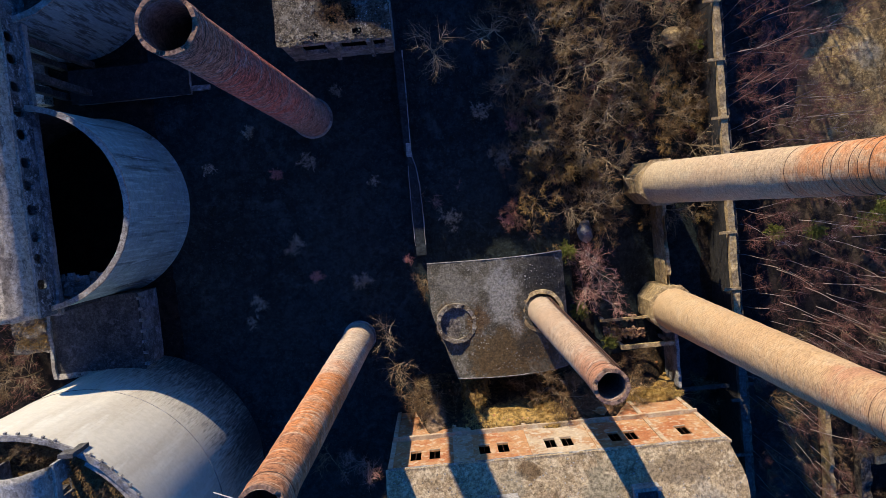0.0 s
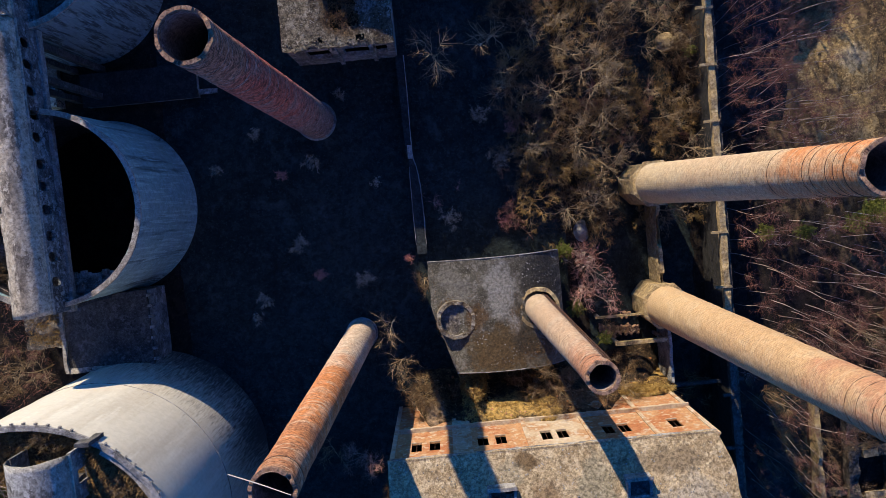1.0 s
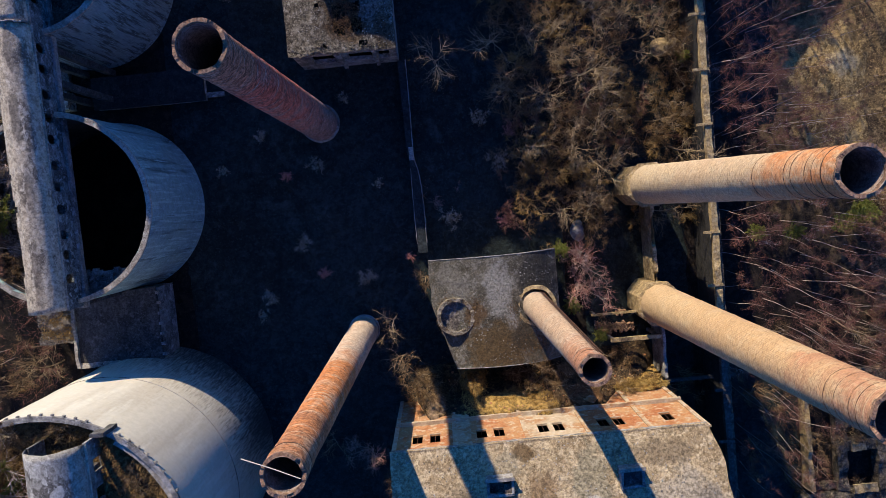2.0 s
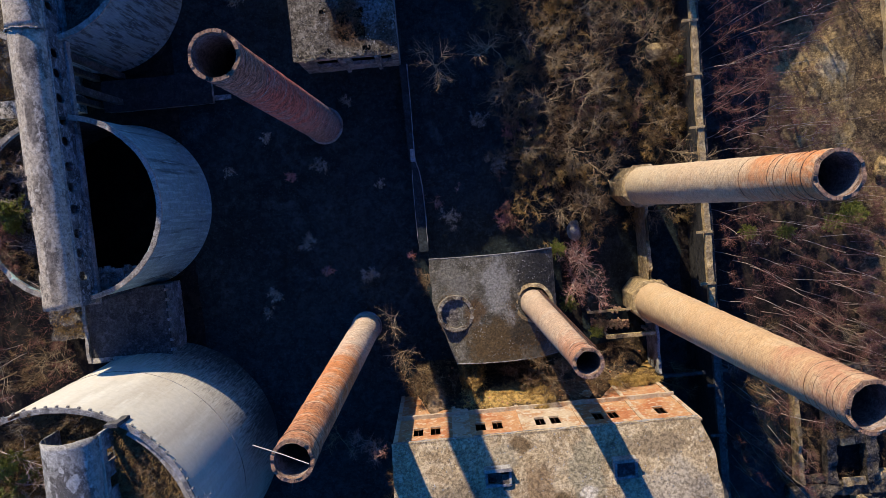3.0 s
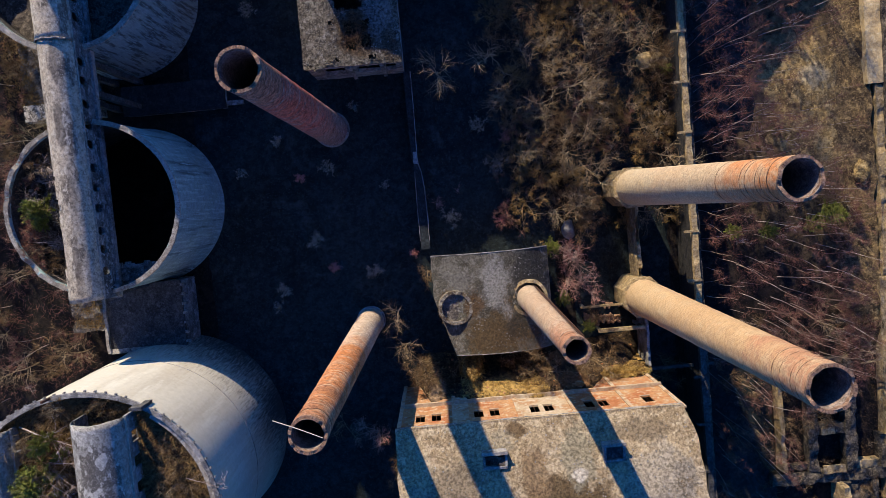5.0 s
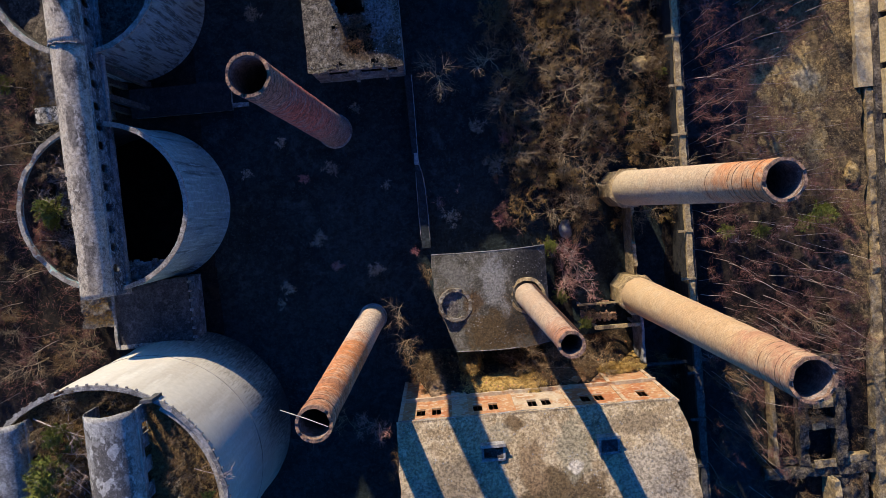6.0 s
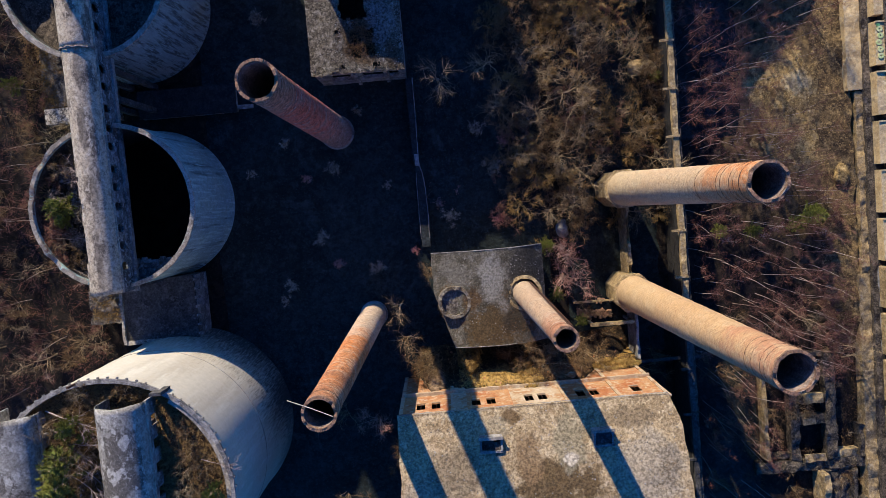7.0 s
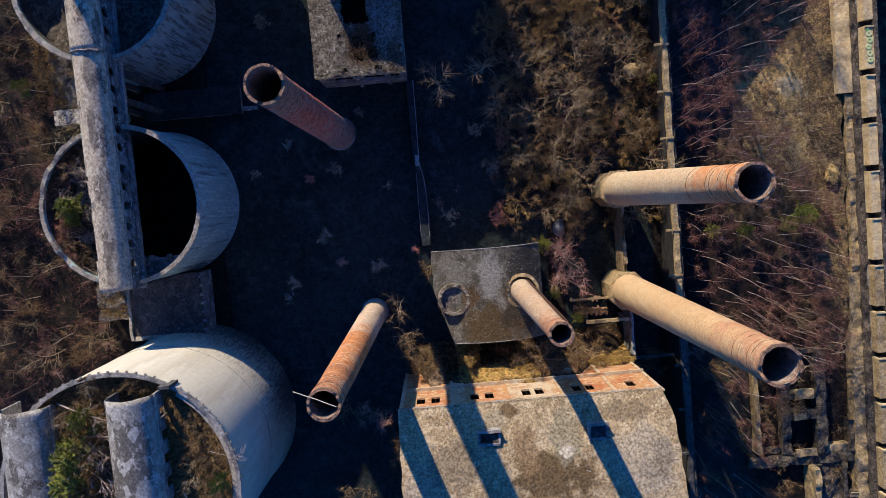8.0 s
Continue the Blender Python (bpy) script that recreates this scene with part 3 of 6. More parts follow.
def kiln_house():
    ob = thing("kiln_house", (0, 0, 0), "low concrete kiln house with a vaulted mossy roof", "building")
    nx, ny = 36, 30
    top, low = [], []
    for i in range(nx + 1):
        for j in range(ny + 1):
            f, g = i / nx, j / ny
            y = -6.2 - 11.4 * g + 0.18 * noise.noise(Vector((f * 9, g * 9, 2))) * (g in (0, 1))
            left = -1.75 + 0.3 * max(0.0, -11.0 - y) + 0.15 * noise.noise(Vector((0, y, 4)))
            x = left + (11.6 - left) * f
            z = vault_z(x) + 0.05 * wave(x, y, 0.9, 2)
            top.append((x, y, z))
            low.append((x, y, z - 0.16))
    m = Mesh()
    w = ny + 1
    quads = [(i * w + j, i * w + j + 1, (i + 1) * w + j + 1, (i + 1) * w + j) for i in range(nx) for j in range(ny)]
    n = len(top)
    faces = [q[::-1] for q in quads] + [tuple(k + n for k in q) for q in quads]
    for i in range(nx):
        faces += [(i * w, (i + 1) * w, (i + 1) * w + n, i * w + n), (i * w + ny, i * w + ny + n, (i + 1) * w + ny + n, (i + 1) * w + ny)]
    for j in range(ny):
        faces += [(j, j + n, j + 1 + n, j + 1), (nx * w + j, nx * w + j + 1, nx * w + j + 1 + n, nx * w + j + n)]
    m.add(top + low, faces)
    part("roof", m, KILN_ROOF, ob, "vaulted concrete roof with moss and pale streaks")
    for y0, y1, first in ((-7.8, -7.4, -1.1), (-17.5, -17.1, 0.35)):
        m, n = Mesh(), 24
        xs = [first + (11.4 - first) * i / n for i in range(n + 1)]
        verts = [p for x in xs for p in ((x, y0, -0.5), (x, y1, -0.5), (x, y1, vault_z(x) - 0.17), (x, y0, vault_z(x) - 0.17))]
        faces = [(4 * i + k, 4 * i + (k + 1) % 4, 4 * i + 4 + (k + 1) % 4, 4 * i + 4 + k) for i in range(n) for k in range(4)] + [(3, 2, 1, 0), (4 * n, 4 * n + 1, 4 * n + 2, 4 * n + 3)]
        m.add(verts, faces)
        part("wall", m, OLD_CONCRETE, ob)
    for x0, x1 in ((-1.2, -0.8), (10.8, 11.2)):
        part("wall", Mesh().worn(x0, x1, -17.0 if x0 > 0 else -11.0, -7.85, -0.5, 7.3, 0.8, 0.05, 3), OLD_CONCRETE, ob)
    for y in (-6.2, -17.6):
        edge = Mesh()
        pts = [(-1.7 + 13.2 * i / 20, y, vault_z(-1.7 + 13.2 * i / 20) + 0.01) for i in range(21) if y > -10 or i > 2]
        edge.limb(pts, [0.05] * len(pts), 6)
        part("edge_kerb", edge, OLD_CONCRETE, ob, "thin pale kerb along the roof edge")
    stump = thing("chimney_stump", (0.6, -12.1, 0), "broken ring of a fallen chimney filled with rubble", "ruin")
    z = vault_z(0.6)

    def crumble(a, k, p):
        if k in (1, 2):
            p.z += 0.12 * noise.noise(Vector((math.cos(a) * 3, math.sin(a) * 3, 5))) + 0.06 * noise.noise(Vector((math.cos(a) * 9, math.sin(a) * 9, 3)))
        return p * 1.0 + Vector((0.07 * noise.noise(p * 2.4), 0.07 * noise.noise(p * 2.4 + Vector((7, 0, 0))), 0))

    part("ring", Mesh().revolve([(1.95, z - 0.7), (1.93, z + 0.55), (1.55, z + 0.55), (1.53, z - 0.2)], 64, push=crumble), RING_STONE, stump)
    fill = Mesh().revolve([(0.01, z + 0.12)] + [(0.3 * i, z + 0.1 + 0.08 * wave(i, 2, 0.9)) for i in range(1, 6)], 32, push=lambda a, k, p: p + Vector((0, 0, 0.1 * wave(p.x, p.y, 1.5))))
    part("fill", fill, GRAVEL, stump, "grey gravel filling the ring")
    collar = thing("chimney_collar", (8.9, -11.7, 0), "mossy concrete collar round the chimney foot", "collar")
    part("collar_ring", Mesh().revolve([(2.1, 8.0), (2.08, 9.75), (1.72, 9.8), (1.6, 8.0)], 40, push=crumble), OCHRE_CONCRETE, collar)


kiln_house()


# ---- great hall with the vaulted roof ----
def hall_roof_z(y):
    return 20.3 + 4.6 * math.sin(math.pi * min(1.0, max(0.0, (-22.1 - y) / 31.0)))


WINDOWS = [-4.14, -2.47, 1.94, 3.6, 7.77, 9.24, 13.46, 14.93, 19.54]
def hall_east(y):
    return 22.5 - 0.8 * max(0.0, 1 - (-22.35 - y) / 2.6) ** 1.3 if y < -22.35 else 21.7


SKYLIGHTS = [(2.0, 3.9, -25.8, -24.6), (13.55, 15.2, -26.1, -24.75)]


def great_hall():
    ob = thing("great_hall", (0, 0, 0), "derelict hall with stained vaulted concrete roof and brick facade", "building")
    x0, x1 = -6.25, 22.5
    lo, hi = 15.1, 17.3
    # facade: brick bays between pilasters, window openings cut through
    bays = [-6.25, -0.6, 0.75, 6.05, 11.6, 17.25, 22.1]
    for b in range(len(bays) - 1):
        a, c = bays[b], bays[b + 1]
        inside = [w for w in WINDOWS if a < w < c]
        m = Mesh()
        m.worn(a, c, -22.75, -22.35, -0.5, 12.0, 1.2, 0.05, b)
        m.worn(a, c, -22.5, -22.35, 12.0, lo, 0.9, 0.03, b)
        m.worn(a, c, -22.75, -22.35, hi, 20.2, 0.9, 0.03, b)
        cuts = [a] + [v for w in inside for v in (w - 0.48, w + 0.48)] + [c]
        for k in range(0, len(cuts), 2):
            m.worn(cuts[k], cuts[k + 1], -22.5, -22.35, lo, hi, 0.9, 0.02, b)
        bay = part("wall_bay", m, FACADE_PLASTER if b in (1, 3) else FACADE_BRICK, ob, "plastered wall bay" if b in (1, 3) else "bare orange brick wall bay")
        for w in inside:
            part("sill", Mesh().worn(w - 0.55, w + 0.55, -22.36, -22.29, lo - 0.1, lo - 0.002, 0.4, 0.02, w), FACADE_PLASTER, bay)
            part("window_post", Mesh().box(w - 0.02, w + 0.02, -22.46, -22.42, lo, hi), RUST, bay, "bare rusty window bar")
    for x in bays:
        part("pilaster", Mesh().worn(x - 0.2, x + 0.2, -22.4, -22.22, -0.5, 20.1, 1.0, 0.04, x), FACADE_PLASTER, ob, "pale plastered pilaster")
    part("ledge", Mesh().worn(x0 - 0.1, 22.25, -22.36, -21.95, 11.7, 12.05, 0.5, 0.06, 2, 0.1), FACADE_PLASTER, ob, "concrete ledge along the facade")
    part("cornice", Mesh().worn(x0 - 0.1, 21.9, -22.5, -21.95, 19.75, 20.2, 0.6, 0.04, 4, 0.05), OLD_CONCRETE, ob)
    for a, c in ((x0, x0 + 0.4), (x1 - 0.4, x1)):
        m = Mesh()
        for i in range(30):
            ya, yb = -22.75 - i, -23.75 - i
            za, zb = hall_roof_z(ya) - 0.35, hall_roof_z(yb) - 0.35
            da, db = (hall_east(ya) - x1, hall_east(yb) - x1) if a > 0 else (0.0, 0.0)
            m.add([(a + da, ya, -0.5), (c + da, ya, -0.5), (c + db, yb, -0.5), (a + db, yb, -0.5), (a + da, ya, za), (c + da, ya, za), (c + db, yb, zb), (a + db, yb, zb)],
                  [(0, 4, 7, 3), (1, 2, 6, 5), (4, 5, 6, 7)])
        # the unseen west gable is darkened so it bounces no sunlight at the silos
        part("gable_wall", m, WALL_CORE if a < 0 else FACADE_PLASTER, ob, "unseen gable wall, darkened to cut bounce light" if a < 0 else "plastered gable wall")
    part("wall_back", Mesh().worn(x0, x1, -53.2, -52.8, -0.5, 20, 2.0, 0.05), FACADE_PLASTER, ob)
    # roof shell with the two skylight openings
    top, step = Mesh(), 0.19
    nx, ny = int((x1 - x0 + 0.5) / step), int(31.2 / step)
    for level, flip in ((0.0, False), (-0.3, True)):
        verts, faces = [], []
        for i in range(nx + 1):
            for j in range(ny + 1):
                y = -21.95 - 31.2 * j / ny
                x = x0 - 0.25 + (hall_east(y) - x0 + 0.5) * i / nx
                if j == 0:
                    y += 0.12 * wave(x, 0, 0.8, 6)
                if i in (0, nx):
                    x += 0.14 * wave(0, y, 0.7, 8)
                verts.append((x, y, hall_roof_z(y) + level + 0.05 * wave(x, y, 0.8, 1)))
        w = ny + 1
        for i in range(nx):
            for j in range(ny):
                cx, cy = x0 - 0.25 + (x1 - x0 + 0.5) * (i + 0.5) / nx, -21.95 - 31.2 * (j + 0.5) / ny
                if any(a < cx < c and s < cy < e for a, c, s, e in SKYLIGHTS):
                    continue
                q = (i * w + j, i * w + j + 1, (i + 1) * w + j + 1, (i + 1) * w + j)
                faces.append(q if flip else q[::-1])
        top.add(verts, faces)
    n, w = (nx + 1) * (ny + 1), ny + 1
    faces = []
    for i in range(nx):
        faces += [(i * w, (i + 1) * w, (i + 1) * w + n, i * w + n)]
    for j in range(ny):
        faces += [(j, j + n, j + 1 + n, j + 1), (nx * w + j, nx * w + j + 1, nx * w + j + 1 + n, nx * w + j + n)]
    top.f.extend(faces)
    part("roof", top, HALL_ROOF, ob, "vaulted concrete roof, stained brown and grey", smooth=False)
    # low roof hatches: worn kerbs, a pale lintel slab on the uphill side, one choked with rubble
    for k, (a, c, s, e) in enumerate(SKYLIGHTS):
        za, zb = hall_roof_z(e), hall_roof_z(s)
        top = zb + 0.55
        curb = Mesh()
        curb.worn(a - 0.22, c + 0.22, e, e + 0.22, za - 0.3, top, 0.3, 0.04, k, 0.05)
        curb.worn(a - 0.22, c + 0.22, s - 0.22, s, zb - 0.3, top - 0.1, 0.3, 0.07, k, 0.3)
        for xa, xb in ((a - 0.22, a), (c, c + 0.22)):
            curb.worn(xa, xb, s, e, za - 0.4, top - 0.06, 0.3, 0.05, k + xa, 0.2)
        kerb = part("hatch_kerb", curb, OLD_CONCRETE, ob, "broken kerb round a roof hatch")
        part("lintel", Mesh().worn(a - 0.35, c + 0.3, e + 0.02, e + 0.34, top + 0.005, top + 0.13, 0.3, 0.025, k), RIM_CONCRETE, kerb, "pale lintel slab")
        if k:
            # dark fill puts the shade inside this hatch into its colour
            part("hatch_cover", Mesh().worn(a + 0.01, c - 0.01, s + 0.01, e - 0.01, zb - 0.1, zb + 0.2, 0.25, 0.08, k, 0.5), DARK_ROOF, kerb, "sagging dark fill painting the shade in the hatch")
        else:
            part("rubble_fill", Mesh().worn(a + 0.01, c - 0.68, s + 0.01, e - 0.2, zb - 0.6, zb + 0.3, 0.2, 0.16, k, 0.5), RUBBLE, kerb, "rubble choking the hatch")
            part("rubble_fill", Mesh().worn(c - 0.66, c - 0.01, s + 0.01, e - 0.3, zb - 0.6, zb + 0.35, 0.2, 0.14, 3, 0.6), RUBBLE, kerb, "broken slab in the hatch")


great_hall()


def blades(m, rr, p, size, height, width=0.03, count=5):
    """A tuft of dry blades at p."""
    for _ in range(count):
        a, l = rr.uniform(0, 6.28), size * rr.uniform(0.4, 1.3)
        d = Vector((math.cos(a) * l, math.sin(a) * l, height * rr.uniform(0.3, 1.2)))
        s = Vector((-math.sin(a), math.cos(a), 0)) * width
        q = Vector(p) + Vector((rr.gauss(0, 0.12), rr.gauss(0, 0.12), -0.05))
        m.add([tuple(q + s), tuple(q - s), tuple(q + d)], [(0, 1, 2)])


def bank_z(x, y):
    g = min(1.0, max(0.0, (-18.3 - y) / 3.9))
    tall = 8.6 if x < 15.5 else 8.6 - 4.6 * min(1.0, (x - 15.5) / 2.0)
    rough = 0.92 + 0.28 * noise.noise(Vector((x * 0.3, y * 0.3, 12))) + 0.1 * noise.noise(Vector((x * 1.1, y * 1.1, 5)))
    edge = min(1.0, max(0.0, (x + 4.6) / 1.6), max(0.0, (23.0 - x) / 2.4))
    pit = 1 - 0.7 * math.exp(-((x - 7.2) / 1.6) ** 2 - ((y + 19.8) / 0.9) ** 2) - 0.75 * math.exp(-((x - 4.2) / 1.5) ** 2 - ((y + 19.6) / 1.1) ** 2) - 0.75 * math.exp(-((x + 0.3) / 1.1) ** 2 - ((y + 20.4) / 1.8) ** 2)
    return ground_height(x, y) + (0.3 + tall * g ** 1.25 * rough * pit) * edge + 0.2 * wave(x, y, 1.1, 4)


def bank_grass():
    rr = random.Random(31)
    m = Mesh()
    for _ in range(1900):
        x, y = rr.uniform(0.6, 10.0), rr.uniform(-22.3, -19.0)
        if (abs(x - 1.9) < 1.3 and y < -18.8) or (y < -20.9 + 0.6 * wave(x, y, 0.45, 21) and wave(x, y, 0.7, 8) > -0.12):
            blades(m, rr, (x, y, bank_z(x, y)), 0.3, 0.3, 0.035)
    single("bank_grass", m, STRAW, "thick yellow grass tufts on the rubble bank", "grass", kind="stuff")


def heap(name, x, y, rx, ry, top, material, label, group, seed):
    """A crumbled stub: a steep uneven mound with a torn crest."""
    n, rings = 56, 20
    base = ground_height(x, y) - 0.3
    rr = random.Random(seed)
    verts = []
    for k in range(rings + 1):
        f = k / rings
        for i in range(n):
            a = 2 * math.pi * i / n
            o = Vector((math.cos(a) * 1.3, math.sin(a) * 1.3, seed))
            w = 1 + 0.45 * noise.noise(o + Vector((0, 0, f * 0.8))) + 0.25 * noise.noise(o * 2.6 + Vector((0, 0, f * 5))) + 0.14 * noise.noise(o * 7 + Vector((0, 0, f * 14)))
            g = (1 - f) ** 0.75 * 1.3 * w
            z = base + (top - base) * f * (1 + 0.14 * noise.noise(o * 1.6 + Vector((5, f * 2, 0)))) + 0.35 * noise.noise(o * 5 + Vector((2, f * 9, 0)))
            verts.append((x + rx * g * math.cos(a), y + ry * g * math.sin(a), z))
    m = Mesh().add(verts, [(k * n + i, k * n + (i + 1) % n, (k + 1) * n + (i + 1) % n, (k + 1) * n + i) for k in range(rings) for i in range(n)])
    if material is MOUND:
        for p in rr.sample(verts[n * 9:], 420):
            blades(m, rr, p, 0.3, 0.3, 0.03, 4)
    single(name, m, material, label, "wall", group)


def annex():
    """Rubble bank, stubs and slabs of the fallen lean-to along the hall's facade."""
    m = Mesh()
    nx, ny = 130, 26
    verts = []
    for i in range(nx + 1):
        for j in range(ny + 1):
            x, y = -4.6 + 27.6 * i / nx, -18.3 - 4.05 * j / ny
            verts.append((x, y, bank_z(x, y) - 0.02))
    w = ny + 1
    m.add(verts, [(i * w + j, i * w + j + 1, (i + 1) * w + j + 1, (i + 1) * w + j) for i in range(nx) for j in range(ny)])
    single("rubble_bank", m, BANK_SOIL, "bank of rubble patched with yellow dry grass", "bank", kind="stuff", smooth=True)
    group = "stubs of the fallen lean-to"
    for x, y, rx, ry, top, stuff, seed in ((1.9, -19.9, 1.3, 1.7, 10.2, MOUND, 12), (13.6, -21.8, 1.8, 0.5, 11.2, FACADE_BRICK, 28)):
        heap("wall_stub", x, y, rx, ry, top, stuff, "broken stub of a fallen cross wall, grown with moss", group, seed)
    bank_grass()
    heap("grassy_stub", 18.4, -21.9, 1.9, 0.5, 7.6, MOUND, "broken end wall thick with yellow grass", group, 22)
    heap("grassy_stub", 21.0, -21.9, 1.7, 0.5, 7.3, MOUND, "broken end wall thick with yellow grass", group, 25)
    rr, m = random.Random(6), Mesh()
    for _ in range(700):
        a, f = rr.uniform(0, 6.28), math.sqrt(rr.random())
        x, y = 19.8 + 2.9 * f * math.cos(a), -21.9 + 0.5 * f * math.sin(a)
        blades(m, rr, (x, y, 7.5 - 1.2 * f ** 1.5), 0.3, 0.35, 0.035)
    single("end_grass", m, STRAW, "thick yellow grass on the broken end wall", "grass", kind="stuff")


annex()


# ---- north shed with the holed roof ----
def shed_z(x):
    return 12.0 - 0.075 * abs(x + 8.0) ** 1.55 * 0.75


def north_shed():
    ob = thing("north_shed", (0, 0, 0), "roofed ruin with a holed gritty concrete roof and dark windows", "building")
    x0, x1, y0, y1 = -13.2, -2.9, 15.4, 29.9
    holes = [(-9.5, -6.7, 21.0, 26.5), (-8.6, -7.4, 18.5, 19.6), (-6.8, -5.9, 18.9, 19.9), (-8.5, -7.5, 16.7, 17.8), (-6.9, -5.9, 17.0, 18.2), (-10.15, -9.65, 19.5, 20.05), (-9.95, -9.45, 15.6, 16.0), (-6.2, -5.4, 15.6, 16.1)]
    m, step = Mesh(), 0.2
    nx, ny = int((x1 - x0) / step), int((y1 - y0) / step)
    w = ny + 1
    for level, flip in ((0.0, False), (-0.25, True)):
        verts, faces = [], []
        for i in range(nx + 1):
            for j in range(ny + 1):
                x, y = x0 - 0.15 + (x1 - x0 + 0.3) * i / nx, y0 - 0.3 + (y1 - y0) * j / ny
                if j == 0:
                    y += 0.3 * wave(x, 0, 0.7, 3)
                if i in (0, nx):
                    x += 0.12 * wave(0, y, 0.8, 5)
                sag = 0.5 * math.exp(-((x + 7.4) ** 2 / 3 + (y - 18.5) ** 2 / 7))
                verts.append((x + 0.06 * wave(x, y, 2, 1), y + 0.06 * wave(x, y, 2, 4), shed_z(x) + level - sag + 0.07 * wave(x, y, 1.0, 2)))
        for i in range(nx):
            for j in range(ny):
                cx, cy = x0 - 0.15 + (x1 - x0 + 0.3) * (i + 0.5) / nx, y0 - 0.3 + (y1 - y0) * (j + 0.5) / ny
                wob = 0.22 * wave(cx, cy, 2.2, 9)
                if any(a < cx + wob < c and s < cy + wob < e for a, c, s, e in holes):
                    continue
                q = (i * w + j, (i + 1) * w + j, (i + 1) * w + j + 1, i * w + j + 1)
                faces.append(q[::-1] if flip else q)
        m.add(verts, faces)
    n = (nx + 1) * w
    for i in range(nx):
        m.f.append((i * w, i * w + n, (i + 1) * w + n, (i + 1) * w))
    for j in range(ny):
        m.f += [(j, j + 1, j + 1 + n, j + n), (nx * w + j, nx * w + j + n, nx * w + j + 1 + n, nx * w + j + 1)]
    part("roof", m, ROOF_FELT, ob, "gritty grey roof with broken holes")
    wall = Mesh()
    openings = [(-11.6, -9.2), (-7.9, -5.4), (-4.8, -3.6)]
    cuts = [x0] + [v for o in openings for v in o] + [x1]
    wall.worn(x0, x1, y0, y0 + 0.4, -0.4, 5.8, 0.8, 0.06, 2)
    wall.worn(x0, x1, y0, y0 + 0.4, 9.3, 10.5, 0.6, 0.06, 3)
    for k in range(0, len(cuts), 2):
        wall.worn(cuts[k], cuts[k + 1], y0, y0 + 0.4, 5.8, 9.3, 0.7, 0.04, k)
    part("wall", wall, OLD_CONCRETE, ob, "south wall with gaping windows")
    for xa, xb in ((x0, x0 + 0.4), (x1 - 0.4, x1)):
        part("wall", Mesh().worn(xa, xb, y0 + 0.4, y1, -0.4, 10.6, 1.5, 0.05, xa), OLD_CONCRETE, ob)
    part("wall", Mesh().worn(x0 + 0.4, x1 - 0.4, y1 - 0.4, y1, -0.4, 10.6, 1.5, 0.05), OLD_CONCRETE, ob)
    for x in (-8.6, -5.1):
        part("pilaster", Mesh().worn(x - 0.2, x + 0.2, y0 - 0.25, y0 + 0.002, -0.4, 10.2, 0.8, 0.04, x), OLD_CONCRETE, ob)


north_shed()


# ---- silos ----
def silo(x, y, r, top, label, thick=0.5, broken=None, seed=0, material=None):
    ob = thing("silo", (x, y, 0), label, "silo", "row of round silos")

    def push(a, k, p):
        out = Vector((math.cos(a), math.sin(a), 0))
        p = p + out * 0.03 * noise.noise(p * 0.6)
        if p.z > top - 0.6:
            drop = 0.07 * noise.noise(Vector((math.cos(a) * 14, math.sin(a) * 14, seed)))
            if broken:
                away = math.degrees(math.atan2(math.sin(a - radians(broken[0])), math.cos(a - radians(broken[0]))))
                if abs(away) < broken[1]:
                    drop -= broken[2] * max(0.0, noise.noise(Vector((math.cos(a) * 3.5, math.sin(a) * 3.5, seed + 3))) + 0.05)
            p.z += drop
        return p

    rim_stuff = OLD_CONCRETE if top > 20 else RIM_CONCRETE
    part("rim", Mesh().revolve([(r - 0.02, top - 0.22), (r + 0.05, top - 0.2), (r + 0.04, top + 0.012), (r - thick, top + 0.02), (r - thick - 0.01, top - 0.3)], 180, push=lambda a, k, p: push(a, k, p) + Vector((math.cos(a), math.sin(a), 0)) * 0.07 * noise.noise(p * 1.7)), rim_stuff, ob, "worn chipped rim")
    prof = [(r + 0.45, -0.5), (r + 0.42, 3.0)] + [(r + 0.3 * (1 - i / 14) ** 2, top * i / 14) for i in range(3, 14)] + [(r, top - 0.5), (r, top - 0.03), (r - 0.04, top), (r - thick, top), (r - thick - 0.02, top - 0.5)]
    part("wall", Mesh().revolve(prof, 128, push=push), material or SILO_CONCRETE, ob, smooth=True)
    part("lining", Mesh().revolve([(r - thick - 0.02, top - 0.5), (r - thick - 0.03, top * 0.6), (r - thick - 0.03, 0.2), (0.05, 0.15)], 64), DARK_ROOF, ob, "dark inner face")
    return ob


silo_mid = silo(-35.0, 2.4, 8.8, 17.0, "open concrete silo with a broken rim, half floored over", 0.42, (180, 85, 1.6), 2, GREY_SILO)
silo_north = silo(-35.4, 26.6, 8.7, 17.0, "open concrete silo streaked with black stains", 0.5, None, 5, STREAKED_CONCRETE)
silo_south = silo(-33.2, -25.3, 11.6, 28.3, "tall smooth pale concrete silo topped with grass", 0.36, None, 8)


